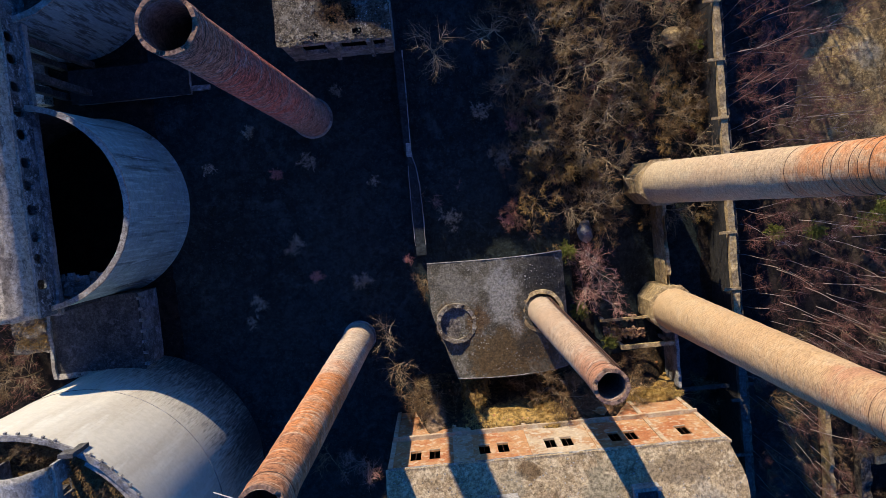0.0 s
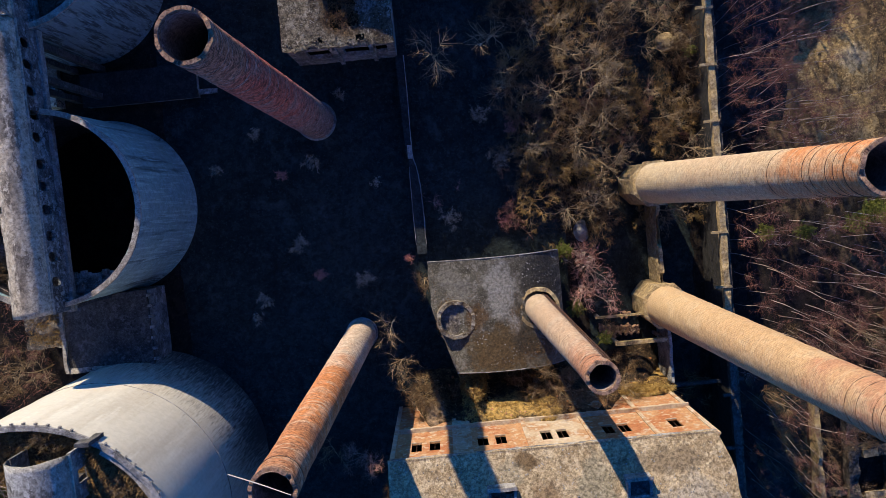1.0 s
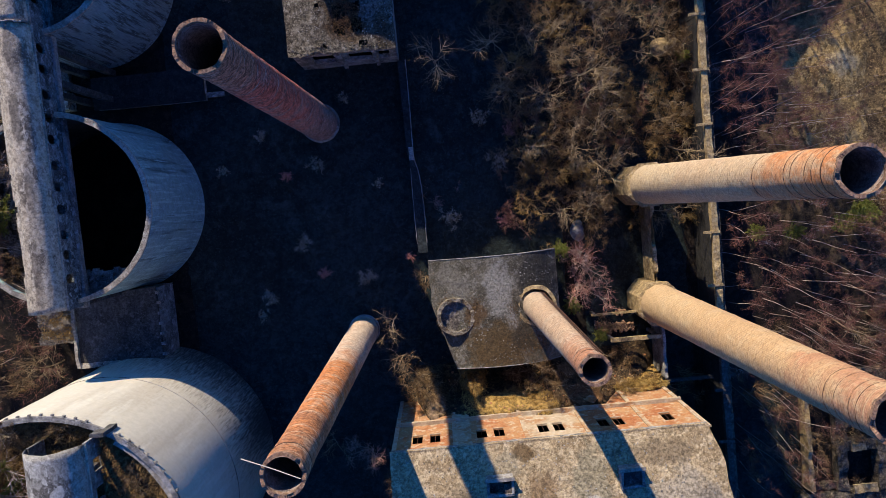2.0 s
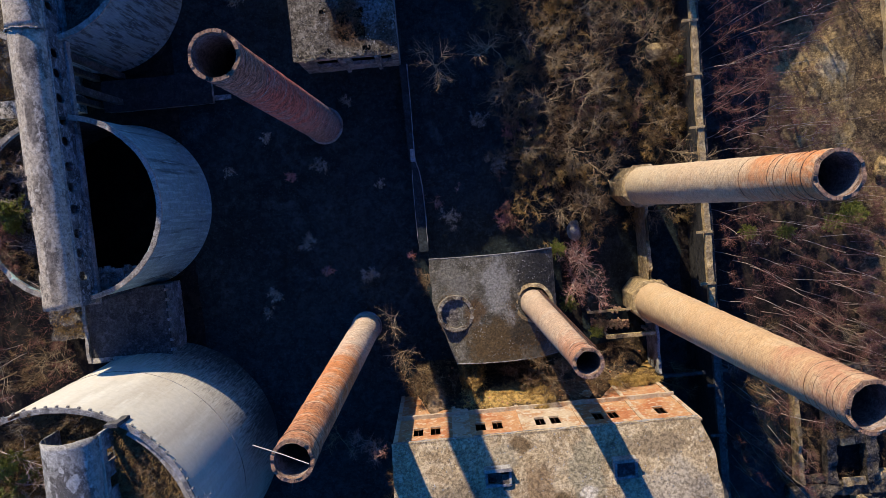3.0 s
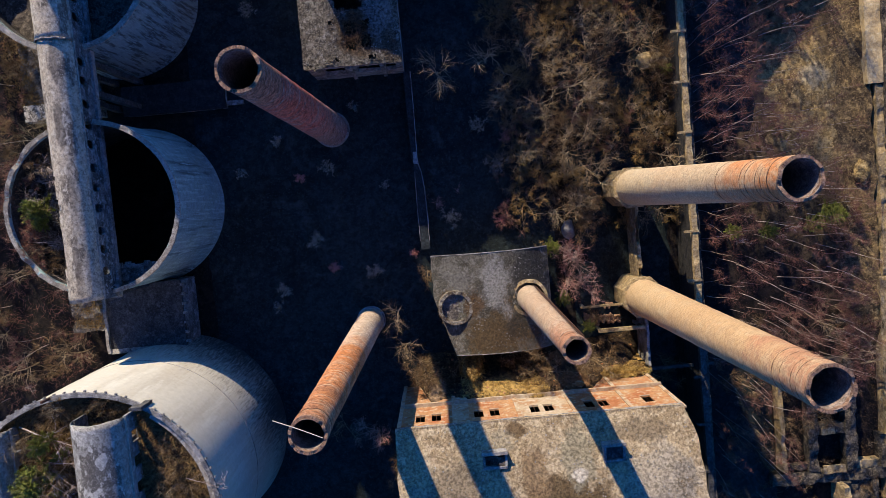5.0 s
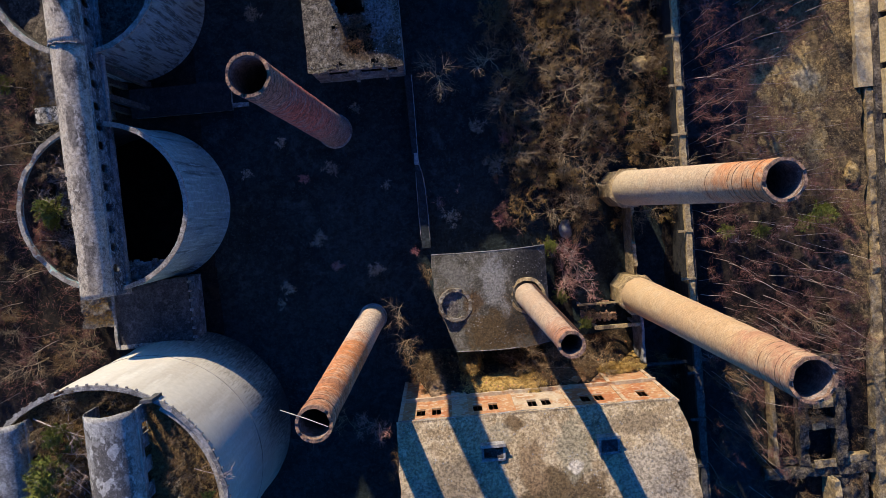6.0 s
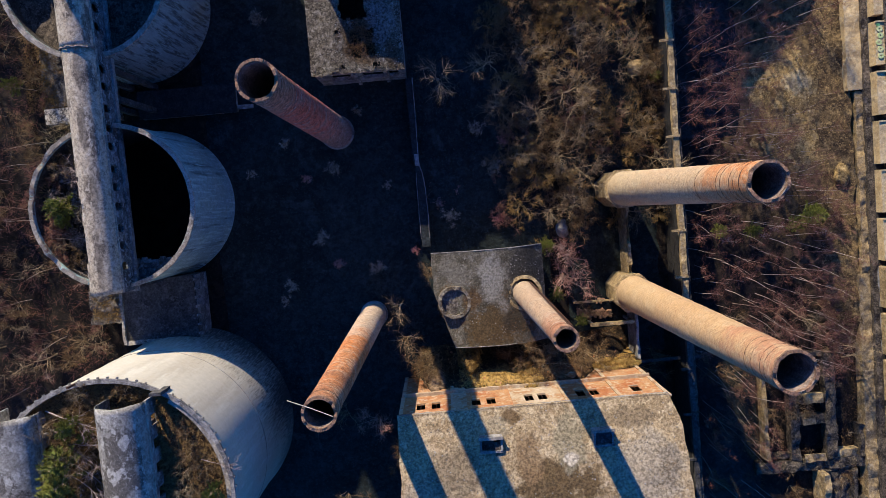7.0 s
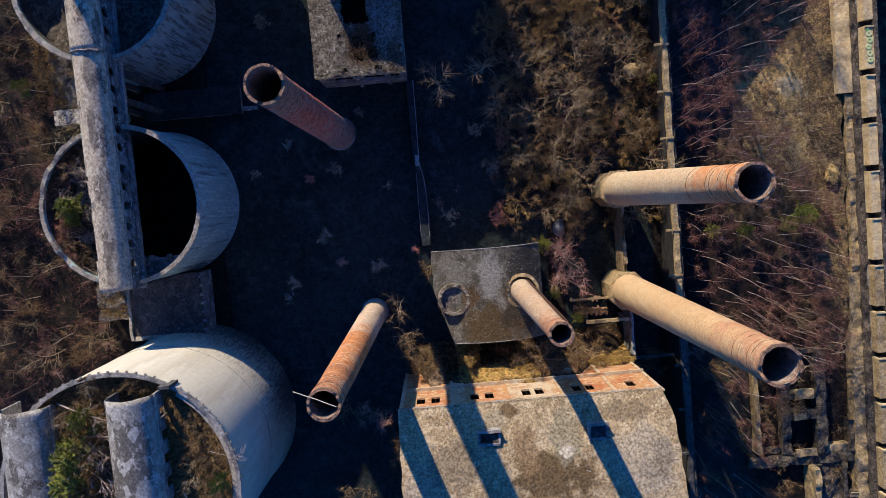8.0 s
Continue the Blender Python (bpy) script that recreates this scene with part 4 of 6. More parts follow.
def silo_floors():
    # rubble floor over the western part of the middle silo
    m = Mesh()
    n = 34
    pts, index = [], {}
    for i in range(n):
        for j in range(n):
            x, y = -43.0 + 7.0 * i / (n - 1), -6.2 + 16.8 * j / (n - 1)
            if math.hypot(x + 35.0, y - 2.4) < 8.32:
                index[i, j] = len(pts)
                pts.append((x, y, 14.6 + 0.7 * wave(x, y, 0.35, 4) + 0.25 * wave(x, y, 1.6, 8)))
    faces = [(index[i, j], index[i + 1, j], index[i + 1, j + 1], index[i, j + 1]) for i in range(n - 1) for j in range(n - 1)
             if all(k in index for k in ((i, j), (i + 1, j), (i + 1, j + 1), (i, j + 1))) and wave(i, j, 0.21, 5) > -0.22]
    m.add(pts, faces)
    single("silo_rubble", m, GRAVEL, "rubble and broken slab lying in the silo", "rubble", kind="stuff")
    rr, m = random.Random(9), Mesh()
    n = 26
    pts, index = [], {}
    for i in range(n):
        for j in range(n):
            x, y = -36.5 + 8.6 * i / (n - 1), -6.2 + 3.2 * j / (n - 1)
            if math.hypot(x + 35.0, y - 2.4) < 8.32 and y < -3.6 + 0.5 * wave(x, y, 0.8, 3):
                index[i, j] = len(pts)
                pts.append((x, y, 13.8 + 0.5 * wave(x, y, 0.9, 4) + 0.4 * wave(x, y, 2.6, 8)))
    m.add(pts, [(index[i, j], index[i + 1, j], index[i + 1, j + 1], index[i, j + 1]) for i in range(n - 1) for j in range(n - 1) if all(k in index for k in ((i, j), (i + 1, j), (i + 1, j + 1), (i, j + 1)))])
    for p in rr.sample(pts, min(90, len(pts))):
        s = rr.uniform(0.1, 0.28)
        m.box(p[0] - s, p[0] + s, p[1] - s * 0.7, p[1] + s * 0.7, p[2] - 0.1, p[2] + s * 0.8)
    single("silo_ledge_rubble", m, OLD_CONCRETE, "grey broken blocks heaped against the silo wall", "rubble", kind="stuff")
    # inner floor of the north silo
    single("silo_fill", Mesh().revolve([(0.05, 14.6), (3, 14.7), (6, 14.4), (8.15, 15.0)], 48, push=lambda a, k, p: p + Vector((-35.4, 26.6, 0.3 * wave(p.x, p.y, 0.5)))),
           RUBBLE, "gravelly fill with tufts inside the silo", "gravel", kind="stuff")
    # grassy top of the south silo
    top = Mesh().revolve([(0.05, 27.2)] + [(0.92 * k, 27.25 + 0.2 * wave(k, 3, 0.6)) for k in range(1, 12)] + [(11.22, 27.7)], 72,
                         push=lambda a, k, p: p + Vector((-33.2, -25.3, 0.3 * wave(p.x, p.y, 0.4, 2) + 0.12 * wave(p.x, p.y, 1.6, 3))))
    single("silo_turf", top, DRY_GRASS, "dry brown grass growing on the silo top", "grass", kind="stuff")


silo_floors()

part("rim_slab", Mesh().revolve([(11.28, 28.12), (10.75, 28.05), (10.7, 26.3)], 40, start=-40, end=55, push=lambda a, k, p: p + Vector((0, 0, 0.06 * wave(p.x, p.y, 0.8, 6)))), RIM_CONCRETE, silo_south, "grey ring slab inside the rim")

part("ring_joint", Mesh().revolve([(11.6, 15.9), (11.695, 15.92), (11.695, 15.98), (11.6, 16.0)], 128, push=lambda a, k, p: p + Vector((0, 0, 0.06 * wave(p.x, p.y, 0.6, 2)))), OLD_CONCRETE, silo_south, "grey weeping joint round the wall")

# anchor stubs along the south silo's rim
tooth = Mesh().worn(-0.1, 0.17, -0.08, 0.08, -0.05, 0.22, 0.3, 0.02).data("anchor_stub")
tooth.materials.append(OLD_CONCRETE)
for i in range(48):
    a = radians(2 + i * 4.4)
    if a > radians(150):
        break
    if radians(60) < a < radians(66):
        continue
    stub = new("anchor_stub", tooth)
    stub.parent = silo_south
    stub.matrix_basis = Matrix.Translation((11.62 * math.cos(a), 11.62 * math.sin(a), 28.0)) @ Matrix.Rotation(a, 4, "Z")
part("rim_block", Mesh().worn(5.1, 6.2, 9.85, 10.15, 27.0, 29.4, 0.4, 0.05, 1), DARK_ROOF, silo_south, "stub of parapet standing on the rim")
part("rim_post", Mesh().box(-2.2, -2.0, 11.25, 11.45, 27.5, 29.6), RUST, silo_south, "short iron post on the rim")


# ---- conveyor galleries ----
def gallery(name, x0, x1, y0, y1, eave, crown, floor, label, openings, window, skew=0.0, gap=None, seed=0):
    ob = thing(name, (0, 0, 0), label, "gallery", "conveyor galleries on the silos")
    n, steps = 14, max(8, int((y1 - y0) / 0.55))
    rnd_skin = window[3]
    m = Mesh()
    mid, half = (x0 + x1) / 2, (x1 - x0) / 2
    for level, flip in ((0.0, False), (-0.18, True)):
        verts, faces = [], []
        for j in range(steps + 1):
            y = y0 + (y1 - y0) * j / steps
            sh = skew * (y - y0)
            for i in range(n + 1):
                a = math.pi * i / n
                x = mid - half * math.cos(a) + sh
                z = eave + (crown - eave) * math.sin(a) + level
                yy = y + (0.14 * wave(x, y, 1.3, seed) if j in (0, steps) else 0)
                verts.append((x + 0.05 * wave(y, i, 0.9, seed), yy, z + 0.03 * wave(x, y, 0.8, seed)))
        for j in range(steps):
            for i in range(n):
                y = y0 + (y1 - y0) * (j + 0.5) / steps
                if gap and i < gap[2] + 1.5 * wave(y, 0, 0.6, seed) and gap[0] < y < gap[1]:
                    continue
                q = (j * (n + 1) + i, j * (n + 1) + i + 1, (j + 1) * (n + 1) + i + 1, (j + 1) * (n + 1) + i)
                faces.append(q if not flip else q[::-1])
        m.add(verts, faces)
    k = (steps + 1) * (n + 1)
    for i in range(n):
        m.f.append((i, i + k, i + 1 + k, i + 1))
        b = steps * (n + 1)
        m.f.append((b + i, b + i + 1, b + i + 1 + k, b + i + k))
    part("roof", m, GALLERY_SKIN if rnd_skin else FLAKED_SKIN, ob, "barrel roof of peeling stained concrete", smooth=True)
    # east wall with openings
    wall = Mesh()
    half_w, lo, hi, rnd = window
    cells = sorted(openings)
    t0, t1 = x1 - 0.22, x1

    def plate(ya, yb, za, zb):
        wall.add([(t0 + skew * (ya - y0), ya, za), (t1 + skew * (ya - y0), ya, za), (t1 + skew * (yb - y0), yb, za), (t0 + skew * (yb - y0), yb, za),
                  (t0 + skew * (ya - y0), ya, zb), (t1 + skew * (ya - y0), ya, zb), (t1 + skew * (yb - y0), yb, zb), (t0 + skew * (yb - y0), yb, zb)],
                 [(3, 2, 1, 0), (4, 5, 6, 7), (0, 1, 5, 4), (1, 2, 6, 5), (2, 3, 7, 6), (3, 0, 4, 7)])

    plate(y0, y1, floor, lo)
    plate(y0, y1, hi, eave)
    edges = [y0] + [v for c in cells for v in (c - half_w, c + half_w)] + [y1]
    for k in range(0, len(edges), 2):
        plate(edges[k], edges[k + 1], lo, hi)
    if rnd:
        for c in cells:
            for sy in (-1, 1):
                for sz, zc in ((-1, lo), (1, hi)):
                    e = c + sy * half_w
                    d = half_w * 0.55
                    s = skew * (c - y0)
                    wall.add([(t0 + s, e, zc), (t0 + s, e - sy * d, zc), (t0 + s, e, zc - sz * d), (t1 + s, e, zc), (t1 + s, e - sy * d, zc), (t1 + s, e, zc - sz * d)],
                             [(0, 1, 2), (3, 5, 4), (1, 4, 5, 2)])
    part("wall", wall, GALLERY_WALL if rnd else OLD_CONCRETE, ob, "side wall pierced by a row of openings")
    kerb = [(x1 + 0.02 + skew * (y1 - y0) * i / 40, y0 + (y1 - y0) * i / 40, eave + 0.05 + 0.03 * wave(i, seed, 0.7)) for i in range(41)]
    part("eave_kerb", Mesh().limb(kerb, [0.12] * 41, 6), RIM_CONCRETE, ob, "pale worn kerb along the eave")
    if rnd:
        part("end_wall", Mesh().worn(x0 + 0.3, x1 - 0.3, y0 + 0.4, y0 + 0.7, floor, eave + 0.9, 0.6, 0.05, seed, 0.2), OLD_CONCRETE, ob, "broken end wall under the vault")
    else:
        # added inside the vault to stop sun streaking out through the windows
        part("end_wall", Mesh().worn(x0 + 0.25, x1 - 0.25, y1 - 2.6, y1 - 2.3, floor, eave + 0.8, 0.6, 0.06, seed, 0.4), DARK_ROOF, ob, "broken end wall under the vault")
    part("wall", Mesh().worn(x0, x0 + 0.22, y0, y1, floor, eave, 1.0, 0.03, seed), OLD_CONCRETE, ob)
    return ob


ops = [-3.95 + 2.07 * i + 0.14 * math.sin(i * 2.3) for i in range(21)]
gallery("conveyor_gallery", -37.2, -33.85, -6.7, 18.55, 18.95, 20.6, 15.9, "long barrel-roofed concrete conveyor gallery with oval openings", [o for o in ops if o < 18], (0.42, 17.2, 18.6, True), gap=(-3.2, 5.6, 3.2), seed=1)
gallery("conveyor_gallery", -37.25, -33.85, 18.58, 39.6, 19.1, 20.75, 15.9, "barrel-roofed concrete conveyor gallery beyond a ragged joint", [o for o in ops if 19.3 < o < 39], (0.42, 17.2, 18.6, True), seed=4)
gallery("roof_gallery", -33.0, -28.5, -44.0, -15.8, 29.4, 31.5, 25.9, "short barrel-roofed gallery with square windows on the silo", [-17.9 - 2.3 * i for i in range(10)], (0.5, 27.1, 28.5, False), seed=7)
gallery("roof_gallery", -43.6, -38.9, -44.0, -16.3, 28.5, 30.5, 25.5, "barrel-roofed gallery with flaking grey skin", [-18.0 - 2.3 * i for i in range(10)], (0.5, 26.5, 28.0, False), seed=9)
arch = [(-35.55 - 1.75 * math.cos(math.pi * i / 24) * (1 + 0.02 * math.sin(i * 2.1)), 18.52 + 0.05 * math.sin(i * 1.3), 19.0 + 1.78 * math.sin(math.pi * i / 24)) for i in range(25)]
single("gallery_joint", Mesh().limb(arch, [0.07 + 0.03 * math.sin(i * 2.7) for i in range(25)], 6), RIM_CONCRETE, "pale ragged mortar joint across the gallery roof", "joint", kind="structure")
single("gallery_floor", Mesh().worn(-37.5, -33.6, -6.9, 39.6, 15.35, 15.88, 1.2, 0.05, 2), OLD_CONCRETE, "concrete deck carrying the conveyor gallery", "deck", kind="structure")
single("gallery_kerb", Mesh().worn(-33.82, -33.58, -6.9, 39.6, 15.884, 16.15, 0.7, 0.06, 4, 0.1), OLD_CONCRETE, "chipped kerb along the gallery deck", "kerb", kind="structure")
for y in (14.0, 17.0, -6.4, 36.5):
    for x in (-36.9, -34.1):
        single("deck_pillar", Mesh().worn(x - 0.3, x + 0.3, y - 0.3, y + 0.3, -0.3, 15.34, 1.2, 0.04, y), DARK_ROOF, "square concrete pillar under the gallery deck", "pillar", "pillars under the gallery deck")
single("bridge_stub", Mesh().worn(-47.3, -38.5, 13.3, 15.2, 2.2, 4.6, 0.4, 0.07, 2), STUB_CONCRETE, "low mottled concrete block beside the gallery", "block")
single("gravel_terrace", Mesh().worn(-47.6, -38.5, 15.5, 24.0, 2.2, 3.7, 0.5, 0.16, 7, 0.2), GRAVEL, "cracked gravelly terrace beside the gallery", "terrace", kind="structure")


def edge_grass():
    rr = random.Random(12)
    m = Mesh()
    for _ in range(1500):
        x, y = rr.uniform(-50.0, -43.0), rr.uniform(15.2, 26.0)
        if x < -46.2 + wave(x, y, 0.4, 2) or y < 16.0:
            blades(m, rr, (x, y, 3.65 if x > -47.6 else ground_height(x, y)), 0.35, 0.35, 0.035)
    for _ in range(420):
        x, y = rr.uniform(-43.0, -39.4), rr.uniform(-11.2, -5.8)
        blades(m, rr, (x, y, 7.3), 0.3, 0.3, 0.03)
    for k in range(5200):
        a = rr.uniform(0, 6.28)
        rad = 10.9 * math.sqrt(rr.random())
        x, y = -33.2 + rad * math.cos(a), -25.3 + rad * math.sin(a)
        if not (-33 < x < -28.4 and y < -15.8) and not (-43.6 < x < -38.8 and y < -16.3):
            blades(m, rr, (x, y, 27.3 + 0.03 * rad), 0.35, 0.4, 0.03)
    single("dry_grass", m, STALKS, "brown dry grass on terrace and silo top", "grass", kind="stuff")


edge_grass()


def roof_moss():
    rr = random.Random(14)
    m = Mesh()
    for cx, cy, sx, sy, n in ((2.9, -12.2, 0.5, 1.0, 260), (0.0, -11.0, 0.4, 0.8, 120), (6.6, -12.4, 0.6, 1.2, 240), (5.0, -16.2, 2.0, 0.9, 500), (8.6, -16.0, 1.2, 0.8, 260), (-0.6, -12.3, 0.5, 0.8, 260), (2.6, -11.8, 0.4, 0.9, 220), (-0.4, -11.6, 0.4, 0.5, 140), (-1.5, -8.6, 0.2, 1.0, 160)):
        for _ in range(n):
            x, y = rr.gauss(cx, sx), rr.gauss(cy, sy)
            if -1.3 < x < 11 and -17.3 < y < -6.6 and math.hypot(x - 8.9, y + 11.7) > 2.1:
                blades(m, rr, (x, y, vault_z(x)), 0.16, 0.12, 0.025, 4)
    for cx, cy, n in ((-9.2, 17.6, 260), (-7.2, 18.3, 180), (-8.0, 20.5, 160)):
        for _ in range(n):
            x, y = rr.gauss(cx, 0.9), rr.gauss(cy, 0.8)
            if 15.6 < y < 20.9:
                blades(m, rr, (x, y, shed_z(x) - 0.3), 0.2, 0.35, 0.03, 4)
    for cx, cy, sx, sy, n in ((10.0, -31.0, 2.6, 1.6, 1900), (14.5, -32.5, 1.6, 1.2, 800), (20.3, -29.6, 0.7, 1.1, 380), (6.2, -24.2, 0.5, 0.4, 120), (1.6, -29.5, 1.2, 1.5, 350), (5.4, -27.0, 0.6, 1.6, 240)):
        for _ in range(n):
            x, y = rr.gauss(cx, sx), rr.gauss(cy, sy)
            if -6 < x < hall_east(y) - 0.3 and y < -22.3 and wave(x, y, 0.9, 40) > -0.1:
                blades(m, rr, (x, y, hall_roof_z(y)), 0.12, 0.07, 0.025, 4)
    single("roof_moss", m, BROWN_TWIGS, "brown moss and dead grass on the roofs", "moss", kind="stuff")


roof_moss()


def pebbles(name, count, pick, size, material, label, seed):
    rr = random.Random(seed)
    m = Mesh()
    for _ in range(count):
        p = pick(rr)
        if p is None:
            continue
        s = size * rr.uniform(0.4, 1.5)
        a = rr.uniform(0, 6.28)
        ring = [(p[0] + s * math.cos(a + k * 1.257) * rr.uniform(0.7, 1.2), p[1] + s * math.sin(a + k * 1.257) * rr.uniform(0.7, 1.2), p[2] - 0.02) for k in range(5)]
        top = (p[0] + rr.uniform(-0.3, 0.3) * s, p[1] + rr.uniform(-0.3, 0.3) * s, p[2] + s * rr.uniform(0.6, 1.1))
        m.add(ring + [top], [(k, (k + 1) % 5, 5) for k in range(5)])
    single(name, m, material, label, "stones", kind="stuff")


def on_hall(rr):
    x, y = rr.uniform(-6, 22.2), rr.uniform(-52, -22.3)
    if any(a - 0.3 < x < c + 0.3 and s - 0.3 < y < e + 0.3 for a, c, s, e in SKYLIGHTS) or x > hall_east(y) - 0.3 or wave(x, y, 0.3, 17) < -0.1:
        return None
    return (x, y, hall_roof_z(y))


def in_silo(rr):
    x, y = rr.uniform(-43, -36.9), rr.uniform(-5.5, 10)
    return (x, y, 14.6 + 0.7 * wave(x, y, 0.35, 4) + 0.25 * wave(x, y, 1.6, 8)) if math.hypot(x + 35.0, y - 2.4) < 8.1 else None


def on_kiln(rr):
    x, y = rr.uniform(0.4, 11), rr.uniform(-17.2, -6.6)
    return (x, y, vault_z(x)) if wave(x, y, 0.4, 30) > 0.0 else None


def on_shed(rr):
    x, y = rr.uniform(-13, -3.2), rr.uniform(15.6, 29)
    return (x, y, shed_z(x)) if abs(x + 7.8) > 1.7 or y < 16 else None


def on_bank(rr):
    x, y = rr.uniform(-3, 22), rr.uniform(-22.2, -18.6)
    return (x, y, bank_z(x, y))


pebbles("roof_gravel", 2600, on_hall, 0.07, OLD_CONCRETE, "pale gravel and chips strewn on the hall roof", 51)
pebbles("silo_stones", 1300, in_silo, 0.12, RUBBLE, "broken grey stones in the silo", 52)
pebbles("roof_chips", 900, on_kiln, 0.06, OLD_CONCRETE, "chips of concrete on the kiln house roof", 53)
pebbles("shed_gravel", 900, on_shed, 0.05, OLD_CONCRETE, "gravel on the holed shed roof", 54)
pebbles("edge_rubble", 170, lambda rr: (rr.uniform(-13.0, -3.1), rr.gauss(15.45, 0.22), 11.9 - 0.05 * abs(rr.gauss(0, 1))), 0.10, ROOF_FELT, "grey lumps along the broken roof edge", 57)
pebbles("brick_rubble", 520, lambda rr: (lambda x, y: (x, y, ground_height(x, y) + 0.25 + 0.3 * wave(x, y, 0.6, 3)) if wave(x, y, 0.5, 11) > -0.1 else None)(rr.uniform(16.2, 21.0), rr.uniform(-17.0, -14.5)), 0.16, LOOSE_BRICK, "red broken bricks heaped between the tie beams", 58)
pebbles("bank_stones", 60, on_bank, 0.13, FACADE_BRICK, "broken bricks on the rubble bank", 55)


# ---- low buildings among the silos ----
def flat_block(name, x0, x1, y0, y1, top, label, material, teeth=0):
    ob = thing(name, (0, 0, 0), label, "building")
    part("roof", Mesh().worn(x0, x1, y0, y1, top - 0.35, top, 0.6, 0.07, x0), material, ob)
    t = 0.35
    for a, c, s, e in ((x0 + 0.1, x1 - 0.1, y0 + 0.1, y0 + 0.1 + t), (x0 + 0.1, x1 - 0.1, y1 - 0.1 - t, y1 - 0.1), (x0 + 0.1, x0 + 0.1 + t, y0 + 0.46, y1 - 0.46), (x1 - 0.1 - t, x1 - 0.1, y0 + 0.46, y1 - 0.46)):
        part("wall", Mesh().worn(a, c, s, e, -0.3, top - 0.352, 1.0, 0.05, a), OLD_CONCRETE, ob)
    for k in range(teeth):
        y = y0 + (y1 - y0) * (k + 0.5) / teeth
        part("bracket", Mesh().worn(x1 - 0.02, x1 + 0.45, y - 0.14, y + 0.14, top - 0.8, top + 0.1, 0.4, 0.03, k), OLD_CONCRETE, ob, "broken roof bracket")
    return ob


flat_block("pump_house", -39.2, -30.3, -13.9, -6.3, 8.0, "flat-roofed block with a dark cracked roof between silos", DARK_ROOF, 7)
flat_block("low_shed", -36.0, -24.0, 13.0, 16.4, 4.2, "low dark shed with a tarred roof", NEAR_BLACK, 0)
single("pump_house_step", Mesh().worn(-43.2, -39.25, -11.4, -5.6, -0.3, 7.4, 0.35, 0.22, 3, 0.5), GRAVEL, "crumbling grassy terrace beside the block", "terrace", kind="stuff")
single("roof_edge", Mesh().worn(-39.3, -38.95, -14.0, -6.3, 7.9, 8.35, 0.3, 0.08, 6, 0.2), RIM_CONCRETE, "pale chipped roof edge of the block", "edge", kind="structure")
single("roof_edge", Mesh().worn(-38.9, -33.5, -14.05, -13.55, 7.95, 8.2, 0.3, 0.1, 9, 0.3), RIM_CONCRETE, "pale chipped roof edge of the block", "edge", kind="structure")


# ---- unseen blocks to the north, added to cast shade on silos, yard and wood ----
# out of view; stands here only to throw shade over the silo row
def head_house():
    ob = thing("head_house", (0, 0, 0), "unseen tall concrete block added to shade the silos", "building")
    x0, x1, y0, y1, z = -39.5, -26.0, 40.0, 45.0, 27.0
    for a, c, s, e in ((x0, x1, y0, y0 + 0.4), (x0, x1, y1 - 0.4, y1), (x0, x0 + 0.4, y0 + 0.4, y1 - 0.4), (x1 - 0.4, x1, y0 + 0.4, y1 - 0.4)):
        part("wall", Mesh().worn(a, c, s, e, -0.3, z, 2.0, 0.04, a), OLD_CONCRETE, ob)
    part("roof", Mesh().worn(x0 - 0.2, x1 + 0.2, y0 - 0.2, y1 + 0.2, z + 0.002, z + 0.4, 1.5, 0.05), ROOF_FELT, ob)


head_house()


# a plain block out of view, added only for the shadow it casts
def shade_block(name, x0, x1, y0, y1, z, label):
    ob = thing(name, (0, 0, 0), label, "building")
    for a, c, s, e in ((x0, x1, y0, y0 + 0.4), (x0, x1, y1 - 0.4, y1), (x0, x0 + 0.4, y0 + 0.4, y1 - 0.4), (x1 - 0.4, x1, y0 + 0.4, y1 - 0.4)):
        part("wall", Mesh().worn(a, c, s, e, -0.3, z, 2.0, 0.04, a), OLD_CONCRETE, ob)
    part("roof", Mesh().worn(x0 - 0.1, x1 + 0.1, y0 - 0.1, y1 + 0.1, z + 0.002, z + 0.4, 1.5, 0.05), ROOF_FELT, ob)


shade_block("north_wing", -11.7, 1.4, 30.0, 44.0, 16.8, "unseen concrete block added to shade the holed roof and yard")
shade_block("north_wing", -13.2, -11.82, 30.2, 44.0, 16.2, "unseen narrow block added to cast shade behind the holed shed")
shade_block("low_wing", -46.0, -39.8, 40.0, 45.0, 22.0, "unseen low concrete block added to cast shade")
shade_block("north_tower", -13.2, -10.6, 44.2, 48.0, 22.6, "unseen concrete tower added to shade the holed shed")
shade_block("stair_tower", -44.2, -39.9, 45.2, 49.0, 38.0, "unseen tall block added to shade silo and yard")
shade_block("stair_tower", -39.7, -34.6, 45.2, 49.0, 35.4, "unseen lower block added to shade the yard")


